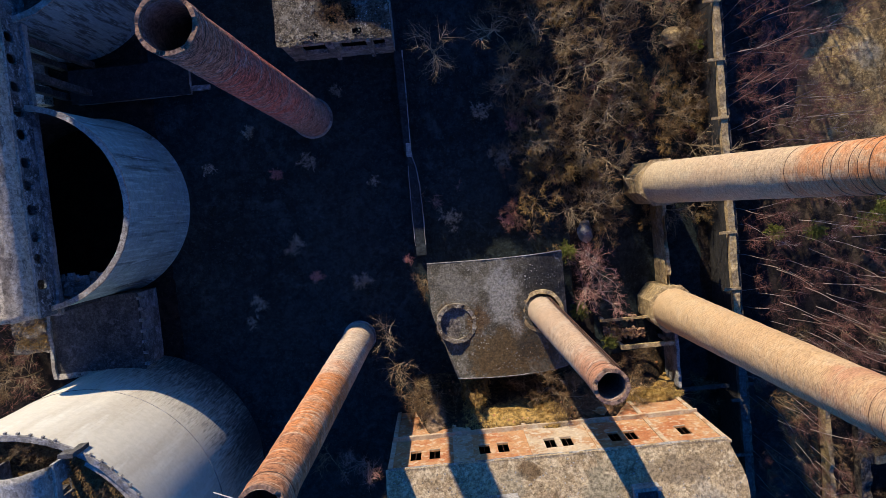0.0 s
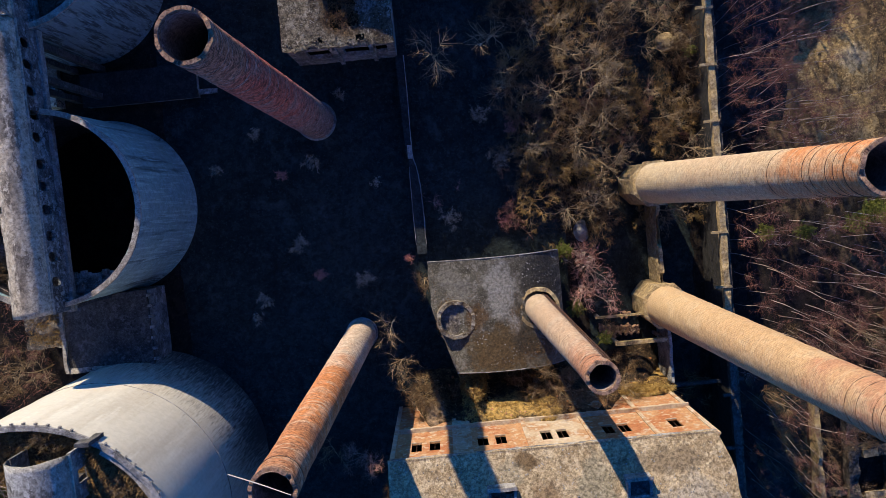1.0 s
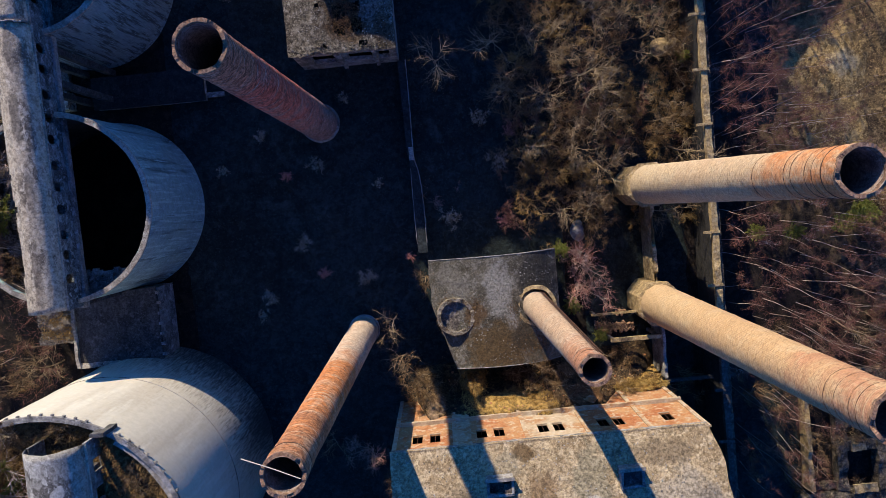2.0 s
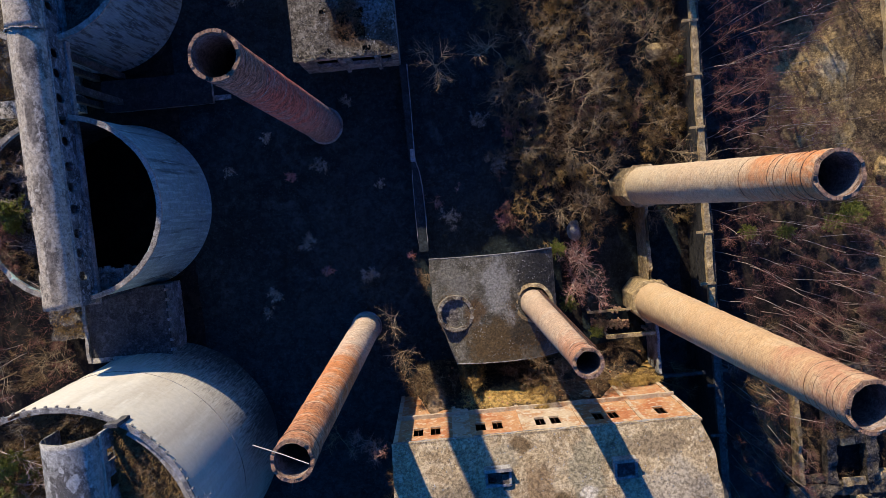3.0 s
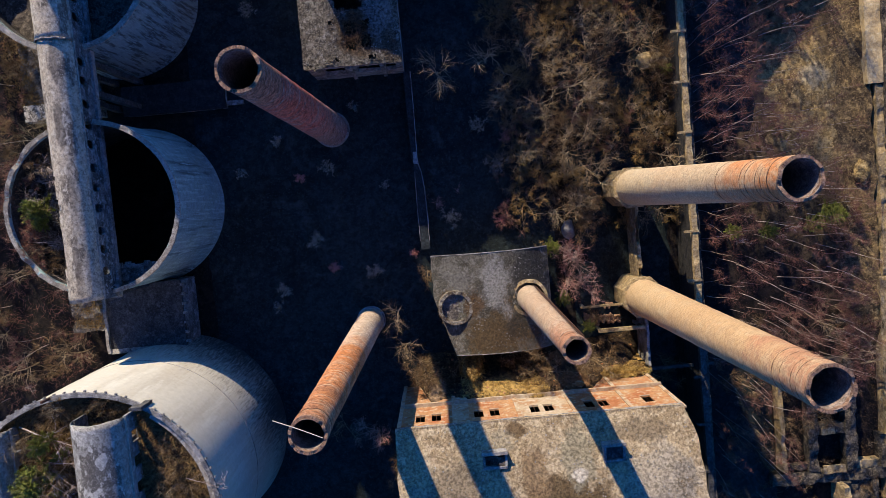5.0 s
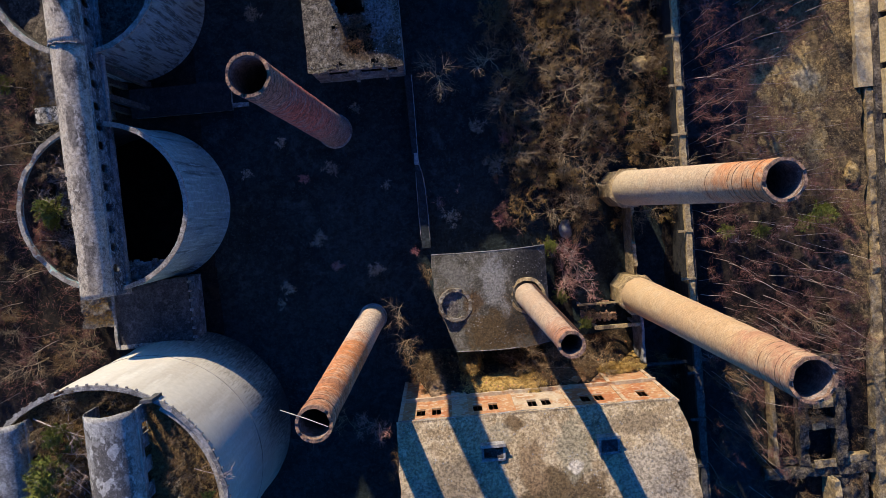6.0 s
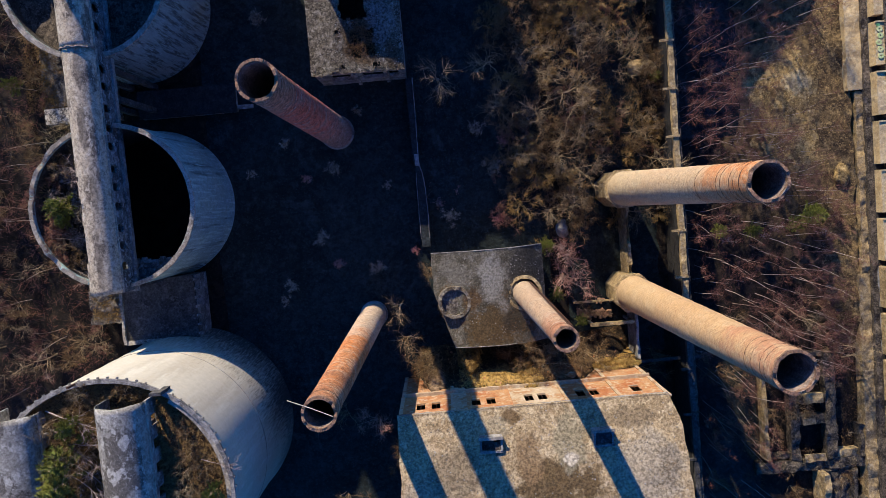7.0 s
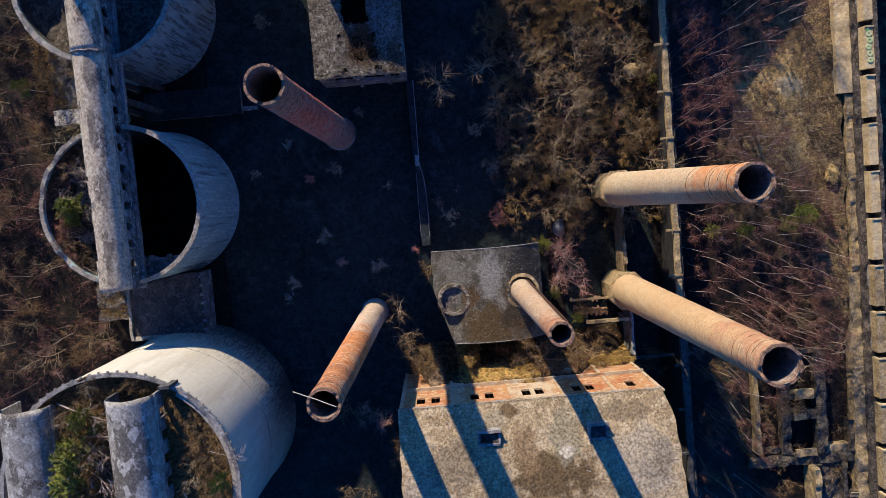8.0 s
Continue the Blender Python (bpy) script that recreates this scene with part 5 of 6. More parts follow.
def east_hall():
    """Long unseen block beyond the wood, added to shade it; its roof falls to the east."""
    ob = thing("east_hall", (0, 0, 0), "unseen block with a single-pitch roof added to shade the wood", "building")
    x0, x1, y0, y1, z0, z1 = 19.2, 46.0, 42.0, 48.0, 16.3, 6.8
    for ya, yb in ((y0, y0 + 0.4), (y1 - 0.4, y1)):
        part("wall", Mesh().add([(x0, ya, -0.5), (x1, ya, -0.5), (x1, yb, -0.5), (x0, yb, -0.5), (x0, ya, z0), (x1, ya, z1), (x1, yb, z1), (x0, yb, z0)],
                                [(3, 2, 1, 0), (4, 5, 6, 7), (0, 1, 5, 4), (1, 2, 6, 5), (2, 3, 7, 6), (3, 0, 4, 7)]), OLD_CONCRETE, ob)
    for xa, xb, z in ((x0, x0 + 0.4, z0 - 0.15), (x1 - 0.4, x1, z1)):
        part("wall", Mesh().worn(xa, xb, y0 + 0.41, y1 - 0.41, -0.5, z, 1.5, 0.03, xa), OLD_CONCRETE, ob)
    part("roof", Mesh().add([(x0 - 0.2, y0 - 0.2, z0 + 0.06), (x1 + 0.2, y0 - 0.2, z1 - 0.08), (x1 + 0.2, y1 + 0.2, z1 - 0.08), (x0 - 0.2, y1 + 0.2, z0 + 0.06), (x0 - 0.2, y0 - 0.2, z0 + 0.36), (x1 + 0.2, y0 - 0.2, z1 + 0.22), (x1 + 0.2, y1 + 0.2, z1 + 0.22), (x0 - 0.2, y1 + 0.2, z0 + 0.36)],
                            [(3, 2, 1, 0), (4, 5, 6, 7), (0, 1, 5, 4), (1, 2, 6, 5), (2, 3, 7, 6), (3, 0, 4, 7)]), ROOF_FELT, ob)


east_hall()
# one more unseen shadow caster
shade_block("side_house", -25.75, -22.6, 40.0, 45.0, 18.0, "unseen narrow concrete block added to cast shade")



single("concrete_debris", Mesh().worn(-24.6, -22.2, 13.4, 13.9, 2.9, 3.3, 0.5, 0.06, 3), OLD_CONCRETE, "pale fallen concrete plate lying by the low shed", "debris")


# ---- walls and trestles ----
def channel_wall():
    """Low wall whose coping has broken into two thin pale lips; it kinks halfway."""
    ob = thing("yard_wall", (0, 0, 0), "long low dark concrete wall with thin pale lips", "wall")
    line = [(-3.05, -2.22, 15.2), (-3.0, -2.19, 11.1), (-2.95, -2.3, 5.2), (-2.7, -2.24, 4.4), (-2.72, -1.97, 3.6), (-2.78, -1.74, 1.6), (-2.81, -1.68, -1.6), (-2.76, -1.74, -6.1)]
    rows = []
    for (l0, r0, y0), (l1, r1, y1) in zip(line, line[1:]):
        n = max(1, round((y0 - y1) / 0.5))
        for k in range(n):
            f = k / n
            y = y0 + (y1 - y0) * f
            rows.append((l0 + (l1 - l0) * f + 0.05 * wave(0, y, 1.4, 3), r0 + (r1 - r0) * f + 0.05 * wave(4, y, 1.6, 5), y, 4.4 + 0.12 * wave(2, y, 0.8, 6)))
    core = Mesh()
    core.add([p for l, r, y, z in rows for p in ((l, y, 1.5), (r, y, 1.5), (r, y, z), (l, y, z))],
             [(4 * i + k, 4 * i + (k + 1) % 4, 4 * i + 4 + (k + 1) % 4, 4 * i + 4 + k) for i in range(len(rows) - 1) for k in range(4)])
    part("core", core, WALL_CORE, ob, "dark concrete core")
    for side, first, size in ((1, 0, 0.055), (0, 20, 0.035)):
        for k in range(first, len(rows) - 4, 4):
            if side == 0 and wave(k, 3, 0.31, 2) < -0.1:
                continue
            bit = [(row[side], row[2], row[3] + 0.04) for row in rows[k:k + 5]]
            part("lip", Mesh().limb(bit, [size * (1 + 0.5 * wave(y, side, 1.1, 9)) for _, y, _ in bit], 5), OLD_CONCRETE, ob, "thin pale broken lip")
    part("patch", Mesh().worn(-2.75, -2.3, 4.5, 5.9, 4.3, 4.52, 0.25, 0.06, 1), OLD_CONCRETE, ob, "pale mortar patch at the kink")


channel_wall()


def trestle(name, x, width, y0, y1, top, label, bay, lean=0.0):
    ob = thing(name, (0, 0, 0), label, "wall")
    n = int((y1 - y0) / bay)
    for k in range(n):
        ya, yb = y0 + (y1 - y0) * k / n, y0 + (y1 - y0) * (k + 1) / n
        sh = lean * (ya - y0)
        # beams and cross beams are dark instead of ochre south of y = -20
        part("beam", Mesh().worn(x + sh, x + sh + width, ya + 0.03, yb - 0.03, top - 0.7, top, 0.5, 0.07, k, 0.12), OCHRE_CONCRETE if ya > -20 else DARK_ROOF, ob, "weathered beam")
        part("rail_kerb", Mesh().worn(x + sh + width + 0.004, x + sh + width + 0.38, ya + 0.03, yb - 0.03, top - 1.0, top - 0.35, 0.5, 0.06, k + 3, 0.15), RUBBLE, ob, "dark kerb beside the beam")
        part("panel", Mesh().worn(x + sh + 0.1, x + sh + width - 0.1, ya + 0.02, yb - 0.02, -0.6, top - 0.702, 0.9, 0.04, k), NEAR_BLACK, ob, "dark wall panel")
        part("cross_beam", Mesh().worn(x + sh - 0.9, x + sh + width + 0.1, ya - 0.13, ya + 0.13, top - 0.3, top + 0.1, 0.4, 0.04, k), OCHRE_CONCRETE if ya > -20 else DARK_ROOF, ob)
    return ob


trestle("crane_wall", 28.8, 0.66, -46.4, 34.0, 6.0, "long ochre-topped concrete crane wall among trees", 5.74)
single("thin_wall", Mesh().worn(22.75, 23.1, -12.0, -2.6, -0.4, 4.5, 0.4, 0.12, 2, 1.6), OCHRE_CONCRETE, "thin broken standing wall between chimneys", "wall")
single("thin_wall", Mesh().worn(23.1, 23.4, -22.0, -15.6, -0.4, 4.5, 0.6, 0.06, 5, 0.5), OLD_CONCRETE, "thin broken standing wall behind the chimney plinth", "wall")
for k, (a, c, y, z, w) in enumerate(((17.4, 23.0, -17.2, 4.6, 0.42), (15.6, 21.0, -14.3, 4.1, 0.22), (23.5, 31.4, -22.7, 3.1, 0.35))):
    single("tie_beam", Mesh().worn(a, c, y - w / 2, y + w / 2, z - 0.45, z, 0.5, 0.05, k), DARK_ROOF if k == 2 else OCHRE_CONCRETE, "pale concrete tie beam spanning the ruin", "beam", "tie beams")
    for x in (a + 0.3, c - 0.3):
        single("beam_post", Mesh().worn(x - 0.16, x + 0.16, y - 0.16, y + 0.16, -0.4, z - 0.452, 0.8, 0.03, x), OLD_CONCRETE, "thin concrete post under a tie beam", "post", "posts under the tie beams")


def far_dock():
    ob = thing("loading_dock", (0, 0, 0), "long concrete loading dock with square hatches and spray paint", "dock")
    part("apron", Mesh().worn(52.3, 54.2, 9.3, 34.0, -0.5, 2.2, 0.6, 0.05, 1, 0.1), DOCK_CONCRETE, ob, "pale broken apron slab")
    part("apron", Mesh().worn(53.3, 54.2, -14.0, 9.2, -0.5, 2.0, 0.4, 0.1, 2, 0.35), OCHRE_CONCRETE, ob)
    part("apron", Mesh().worn(52.8, 54.2, -46.0, -14.1, -0.5, 1.9, 0.4, 0.09, 3, 0.25), OCHRE_CONCRETE, ob)
    part("gutter", Mesh().worn(54.22, 54.95, -46.0, 34.0, -0.5, 2.6, 0.7, 0.12, 4, 0.3), RUBBLE, ob, "dark mossy gutter wall")
    hatches = [11.4 + 6.08 * i for i in range(-9, 4)]
    last = -46.0
    for k, h in enumerate(hatches):
        part("deck", Mesh().worn(54.96, 56.1, last, h - 0.4, 2.6, 4.0, 0.5, 0.04, k, 0.06), DOCK_CONCRETE if h > -10 else OCHRE_CONCRETE, ob)
        part("hatch_kerb", Mesh().worn(54.96, 56.1, h - 0.398, h - 0.2, 2.6, 4.12, 0.4, 0.03, k), DOCK_CONCRETE, ob)
        part("hatch_floor", Mesh().worn(54.96, 56.1, h - 0.196, h + 0.55, 2.4, 2.75, 0.4, 0.03, k), NEAR_BLACK, ob, "dark bottom of an open hatch")
        last = h + 0.56
    part("deck", Mesh().worn(54.96, 56.1, last, 34.0, 2.6, 4.0, 0.6, 0.04, 40), DOCK_CONCRETE, ob)
    part("base", Mesh().worn(54.97, 56.1, -46.0, 34.0, -0.5, 2.39, 1.2, 0.04, 41), OLD_CONCRETE, ob)
    part("coping", Mesh().worn(56.12, 56.55, -46.0, 34.0, -0.5, 4.25, 0.5, 0.1, 42, 0.25), RUBBLE, ob, "dark stony coping")
    # sprayed lettering reduced to plain rounds and a green block
    for i in range(5):
        at = Vector((55.5 + 0.12 * math.sin(i * 2.2), 16.3 - 0.82 * i, 0))
        ring = Mesh().revolve([(0.12, 4.0), (0.12, 4.07), (0.37, 4.07), (0.37, 4.0)], 20, push=lambda a, k, p: p * 1.0 + at)
        part("paint_mark", ring, PAINT_MARKS, ob, "pale yellow-green sprayed round")
    part("paint_block", Mesh().worn(55.15, 55.55, 16.62, 16.95, 4.0, 4.075, 0.2, 0.02, 3), GREEN_PAINT, ob, "green sprayed block")


far_dock()


def foundation_ruin():
    ob = thing("foundation_ruin", (0, 0, 0), "roofless foundation cells with thick broken walls", "ruin")
    bits = [(39.6, 40.1, -37.6, -26.5, 2.0), (40.3, 44.0, -38.0, -37.2, 0.9), (38.6, 54.0, -39.7, -38.25, 1.3), (43.2, 44.45, -38.2, -24.6, 1.4), (47.85, 49.2, -38.2, -24.0, 1.7), (44.5, 47.8, -30.6, -29.5, 1.5),
            (44.5, 47.8, -33.4, -32.2, 1.6), (43.2, 49.2, -24.5, -23.9, 1.2), (46.5, 47.25, -46.0, -39.75, 3.2), (47.3, 48.2, -46.0, -39.75, 1.6), (48.25, 51.0, -46.0, -39.75, 0.9), (51.05, 51.6, -46.0, -39.75, 1.5), (51.65, 54.4, -45.2, -43.8, 1.6), (52.2, 52.9, -38.2, -34.0, 1.6), (49.25, 52.2, -38.2, -37.3, 1.1)]
    for k, (a, c, s, e, z) in enumerate(bits):
        part("wall", Mesh().worn(a, c, s, e, -0.6, z, 0.4, 0.14, k * 1.7, 0.45), OCHRE_CONCRETE if k in (0, 8, 14) else RUIN_WALL, ob)
    # pale slabs lying on the cell edges
    for k, (a, c, s, e, z) in enumerate(((45.0, 47.4, -30.5, -29.2, 1.9), (44.7, 46.4, -33.3, -32.5, 1.9), (44.8, 47.6, -38.4, -37.4, 1.7), (51.8, 54.2, -44.6, -43.9, 1.95))):
        part("slab", Mesh().worn(a, c, s, e, z - 0.35, z, 0.3, 0.1, k + 5, 0.25), OCHRE_CONCRETE, ob, "pale tilted slab on the cell wall")
    for a, c, s, e in ((44.5, 47.8, -38.15, -33.45), (44.5, 47.8, -32.15, -30.65), (44.5, 47.8, -29.45, -24.55), (51.65, 54.4, -43.75, -39.75)):
        part("pit_floor", Mesh().worn(a, c, s, e, -0.9, -0.2, 0.7, 0.08, a), NEAR_BLACK, ob, "dark cell floor")


foundation_ruin()


def sand_bank():
    m = Mesh()
    n = 96
    verts = []
    for i in range(n + 1):
        for j in range(n + 1):
            x, y = 38.0 + 16.0 * i / n, -4.0 + 24.0 * j / n
            d = math.hypot((x - 45.6) / 5.6, (y - 8.6) / 7.4) + 0.34 * wave(x, y, 0.2, 6) + 0.3 * wave(x, y, 0.55, 2) + 0.12 * wave(x, y, 1.4, 5)
            h = 0.34 * min(1.0, 1.0 - d) if d < 1 else -0.3 * min(1.0, (d - 1) * 4)
            crack = math.exp(-((x - 44.0 - 0.55 * (9.5 - y) - 0.5 * math.sin(y * 1.7)) / 0.17) ** 2) * (5.6 < y < 11.8)
            verts.append((x, y, ground_height(x, y) + h - 0.22 * crack * (d < 0.85) + 0.07 * wave(x, y, 1.0, 9) + 0.04 * wave(x, y, 2.6, 3)))
    m.add(verts, [(i * (n + 1) + j, (i + 1) * (n + 1) + j, (i + 1) * (n + 1) + j + 1, i * (n + 1) + j + 1) for i in range(n) for j in range(n)])
    single("sand_bank", m, SAND, "bare eroded sandy bank with a dark gully", "sand", kind="stuff", smooth=True)


sand_bank()


def dock_slope():
    m = Mesh()
    nx, ny = 10, 90
    verts = []
    for i in range(nx + 1):
        for j in range(ny + 1):
            f, y = i / nx, -24.0 + 58.0 * j / ny
            x = 48.4 + 0.9 * wave(0, y, 0.3, 5) + (53.0 - 48.4) * f
            end = min(1.0, j / 6, (ny - j) / 6)
            verts.append((x, y, ground_height(x, y) - 0.15 + 1.75 * end * f ** 1.4 + 0.22 * wave(x, y, 0.9, 7) * f))
    m.add(verts, [(i * (ny + 1) + j, (i + 1) * (ny + 1) + j, (i + 1) * (ny + 1) + j + 1, i * (ny + 1) + j + 1) for i in range(nx) for j in range(ny)])
    single("dock_slope", m, SLOPE_SOIL, "eroded sandy slope rising to the loading dock", "slope", kind="stuff", smooth=True)


dock_slope()


def boulder(x, y, z, sx, sy, sz, label, seed, material):
    bm = bmesh.new()
    bmesh.ops.create_icosphere(bm, subdivisions=3, radius=1.0)
    for v in bm.verts:
        v.co *= 1.0 + 0.35 * noise.noise(v.co * 1.1 + Vector((seed, 0, 0))) + 0.1 * noise.noise(v.co * 4 + Vector((seed, 0, 0)))
        v.co = Vector((v.co.x * sx, v.co.y * sy, v.co.z * sz))
    me = bpy.data.meshes.new("boulder")
    bm.to_mesh(me)
    bm.free()
    me.materials.append(material)
    ob = new("boulder", me)
    ob.location = (x, y, z)
    tagged(ob, label, "rock")


boulder(51.6, -1.2, 1.0, 0.9, 1.5, 0.7, "lump of pale sandy rubble beside the dock", 29, SAND)
boulder(27.0, 14.6, 0.9, 1.9, 1.0, 1.2, "lump of pale broken concrete under the shrubs", 3, OCHRE_CONCRETE)
boulder(14.9, -4.9, 1.4, 0.9, 1.4, 2.2, "upright grey block of broken masonry", 8, OLD_CONCRETE)
boulder(15.2, -3.4, 0.6, 0.7, 0.6, 1.0, "grey block of fallen masonry", 12, OLD_CONCRETE)


# ---- trees and shrubs ----
def branch(rng, start, way, length, radius, bend, lift, pieces):
    pts, radii = [Vector(start)], [radius]
    w = Vector(way).normalized()
    for k in range(pieces):
        w = (w + Vector((rng.gauss(0, bend), rng.gauss(0, bend), rng.gauss(0, bend) + lift))).normalized()
        pts.append(pts[-1] + w * (length / pieces))
        radii.append(radius * (1 - 0.85 * (k + 1) / pieces))
    return pts, radii


def along(pts, f):
    k = min(len(pts) - 2, int(f * (len(pts) - 1)))
    g = f * (len(pts) - 1) - k
    return pts[k].lerp(pts[k + 1], g), (pts[k + 1] - pts[k]).normalized()


def side_way(rng, way, spread):
    u = way.orthogonal().normalized()
    u.rotate(Matrix.Rotation(rng.uniform(0, 2 * math.pi), 3, way))
    return (way * math.cos(spread) + u * math.sin(spread)).normalized()


def bare_tree(name, seed, height, girth, limbs, spread, subs, twigs, twig_len, twig_r, bark, twig_mat, label, category, group, low=0.3, stems=1, limb_len=0.45, slim=False):
    rng = random.Random(seed)
    ob = thing(name, (0, 0, 0), label, category, group)
    wood, fine = Mesh(), Mesh()
    for s in range(stems):
        tilt = 0.05 if stems == 1 else 0.45
        pts, radii = branch(rng, (rng.uniform(-0.2, 0.2) * (stems > 1), rng.uniform(-0.2, 0.2) * (stems > 1), -0.15),
                            (rng.gauss(0, tilt), rng.gauss(0, tilt), 1), height * rng.uniform(0.85, 1.05), girth, 0.032 if slim else 0.09, 0.03, 7)
        wood.limb(pts, radii, 5)
        for _ in range(limbs):
            f = rng.uniform(low, 0.97)
            p, w = along(pts, f)
            bp, br = branch(rng, p, side_way(rng, w, spread * rng.uniform(0.7, 1.2)), height * limb_len * (1.15 - 0.7 * f) * rng.uniform(0.7, 1.2), girth * 0.5 * (1.1 - f), 0.24, 0.06, 5)
            (fine if slim else wood).limb(bp, [v * (0.6 if slim else 1.0) for v in br], 3 if slim else 4)
            for _ in range(subs):
                q, v = along(bp, rng.uniform(0.2, 1.0))
                sp, sr = branch(rng, q, side_way(rng, v, rng.uniform(0.4, 0.9)), height * limb_len * 0.4 * rng.uniform(0.5, 1.2), max(0.022, girth * 0.22), 0.2, 0.05, 2)
                (fine if slim else wood).limb(sp, [v * (0.7 if slim else 1.0) for v in sr], 3)
                for _ in range(twigs):
                    o, u = along(sp, rng.uniform(0.15, 1.0))
                    tp, tr = branch(rng, o, side_way(rng, u, rng.uniform(0.3, 0.9)), twig_len * rng.uniform(0.5, 1.3), twig_r, 0.25, 0.06, 2)
                    fine.limb(tp, tr, 3)
    part("trunk", wood, bark, ob)
    part("crown", fine, twig_mat, ob, "haze of fine bare twigs")
    return ob


def pine(seed, height, spread, label):
    rng = random.Random(seed)
    ob = thing("pine", (0, 0, 0), label, "tree", "young pines")
    wood, leaf = Mesh(), Mesh()
    pts, radii = branch(rng, (0, 0, -0.15), (0, 0, 1), height, 0.09, 0.04, 0.05, 6)
    wood.limb(pts, radii, 5)
    for k in range(64):
        f = rng.uniform(0.18, 1.0)
        p, w = along(pts, f)
        bp, br = branch(rng, p, side_way(rng, w, rng.uniform(0.9, 1.35)), spread * (1.15 - 0.75 * f) * rng.uniform(0.6, 1.15), 0.03, 0.12, 0.1, 3)
        wood.limb(bp, br, 3)
        for _ in range(14):
            q, v = along(bp, rng.uniform(0.25, 1.0))
            for _ in range(7):
                d = (Vector((rng.gauss(0, 1), rng.gauss(0, 1), rng.gauss(0.4, 0.8))).normalized() + v * 0.6).normalized() * rng.uniform(0.16, 0.34)
                s = d.orthogonal().normalized() * 0.028
                leaf.add([tuple(q + s), tuple(q - s), tuple(q + d)], [(0, 1, 2)])
    part("trunk", wood, BARK, ob)
    part("crown", leaf, NEEDLES, ob, "tufts of olive green needles")
    return ob


# one of each kind is planted where it stands; the rest are copies
rng = random.Random(11)
KINDS = {
    "tree": [bare_tree("bare_tree", 20 + k, 9.0, 0.12, 10, 0.8, 6, 6, 0.8, 0.011, BARK, GREY_TWIGS, "leafless grey tree with forking sunlit branches", "tree", "bare trees of the thicket", 0.25) for k in range(4)],
    "shrub": [bare_tree("bare_shrub", 40 + k, 4.6, 0.05, 4, 0.6, 5, 8, 0.75, 0.013, BARK, BROWN_TWIGS, "leafless brown shrub with a dense dome of twigs", "shrub", "shrubs of the thicket", 0.2, 6, 0.4) for k in range(4)],
    "gold": [bare_tree("golden_shrub", 140 + k, 4.2, 0.045, 4, 0.6, 5, 9, 0.6, 0.012, BARK, GOLD_TWIGS, "rounded leafless shrub with golden-brown twigs", "shrub", "golden shrubs of the thicket", 0.2, 7, 0.36) for k in range(2)],
    "red": [bare_tree("reddish_shrub", 145 + k, 4.0, 0.045, 4, 0.5, 5, 9, 0.6, 0.011, BARK, PINK_TWIGS, "leafless shrub with a reddish haze of twigs", "shrub", "reddish shrubs of the thicket", 0.2, 6, 0.36) for k in range(2)],
    "blush": [bare_tree("blush_shrub", 160 + k, 4.0, 0.05, 5, 0.65, 5, 8, 0.6, 0.010, BIRCH_BARK, BLUSH_TWIGS, "domed leafless shrub with pinkish twigs and pale limbs", "shrub", "pinkish shrubs of the ruins", 0.15, 5, 0.42) for k in range(2)],
    "birch": [bare_tree("birch", 60 + k, 12.5, 0.058, 12, 0.5, 4, 4, 0.7, 0.0075, BIRCH_BARK, BIRCH_TWIGS, "slender bare birch with a pale trunk and reddish twigs", "tree", "birches of the wood", 0.55, 1, 0.24, True) for k in range(5)],
    "sapling": [bare_tree("sapling", 80 + k, 4.8, 0.05, 9, 0.65, 4, 8, 0.7, 0.012, BIRCH_BARK, PINK_TWIGS, "small bare sapling with a reddish haze of twigs", "tree", "saplings of the yard", 0.2, 1, 0.42) for k in range(3)],
    "scrub": [bare_tree("scrub", 90 + k, 2.6, 0.03, 4, 0.7, 3, 5, 0.6, 0.012, BARK, GREY_TWIGS, "low pale scrub with thin bare stems", "shrub", "scrub of the yard", 0.15, 4, 0.42) for k in range(3)],
    "puff": [bare_tree("pale_bush", 120 + k, 1.9, 0.018, 3, 0.7, 4, 6, 0.42, 0.009, PALE_TWIGS, PALE_TWIGS, "small pale bush with a puff of fine twigs", "shrub", "pale bushes of the yard", 0.1, 10, 0.4) for k in range(3)],
    "rose": [bare_tree("rose_bush", 130 + k, 1.9, 0.018, 3, 0.7, 4, 7, 0.5, 0.009, ROSE_TWIGS, ROSE_TWIGS, "small reddish bush with a puff of fine twigs", "shrub", "reddish bushes of the yard", 0.1, 10, 0.4) for k in range(2)],
    "sprawl": [bare_tree("fallen_birch", 150 + k, 6.5, 0.07, 9, 0.7, 3, 3, 0.6, 0.016, BIRCH_BARK, BIRCH_BARK, "pale bare birch sprawling over the silo", "tree", "sprawling birches", 0.15, 1, 0.4) for k in range(3)],
    "pine": [pine(100 + k, 4.2, 1.7, "young olive-green pine among the bare trees") for k in range(3)],
}
used = {}


def plant(kind, x, y, z=None, size=1.0):
    k = rng.randrange(len(KINDS[kind]))
    first = KINDS[kind][k]
    if z is None:
        z = bank_z(x, y) if -4.6 < x < 23 and -22.3 < y < -18.3 else ground_height(x, y)
    at = (x, y, z)
    m = Matrix.Translation(at) @ Matrix.Rotation(rng.uniform(0, 6.28), 4, "Z")
    if (kind, k) not in used:
        used[kind, k] = True
        first.matrix_basis = m @ Matrix.Diagonal((size, size, size, 1))
        return first
    ob = copy_thing(first, m)
    ob.scale = (size, size, size)
    return ob


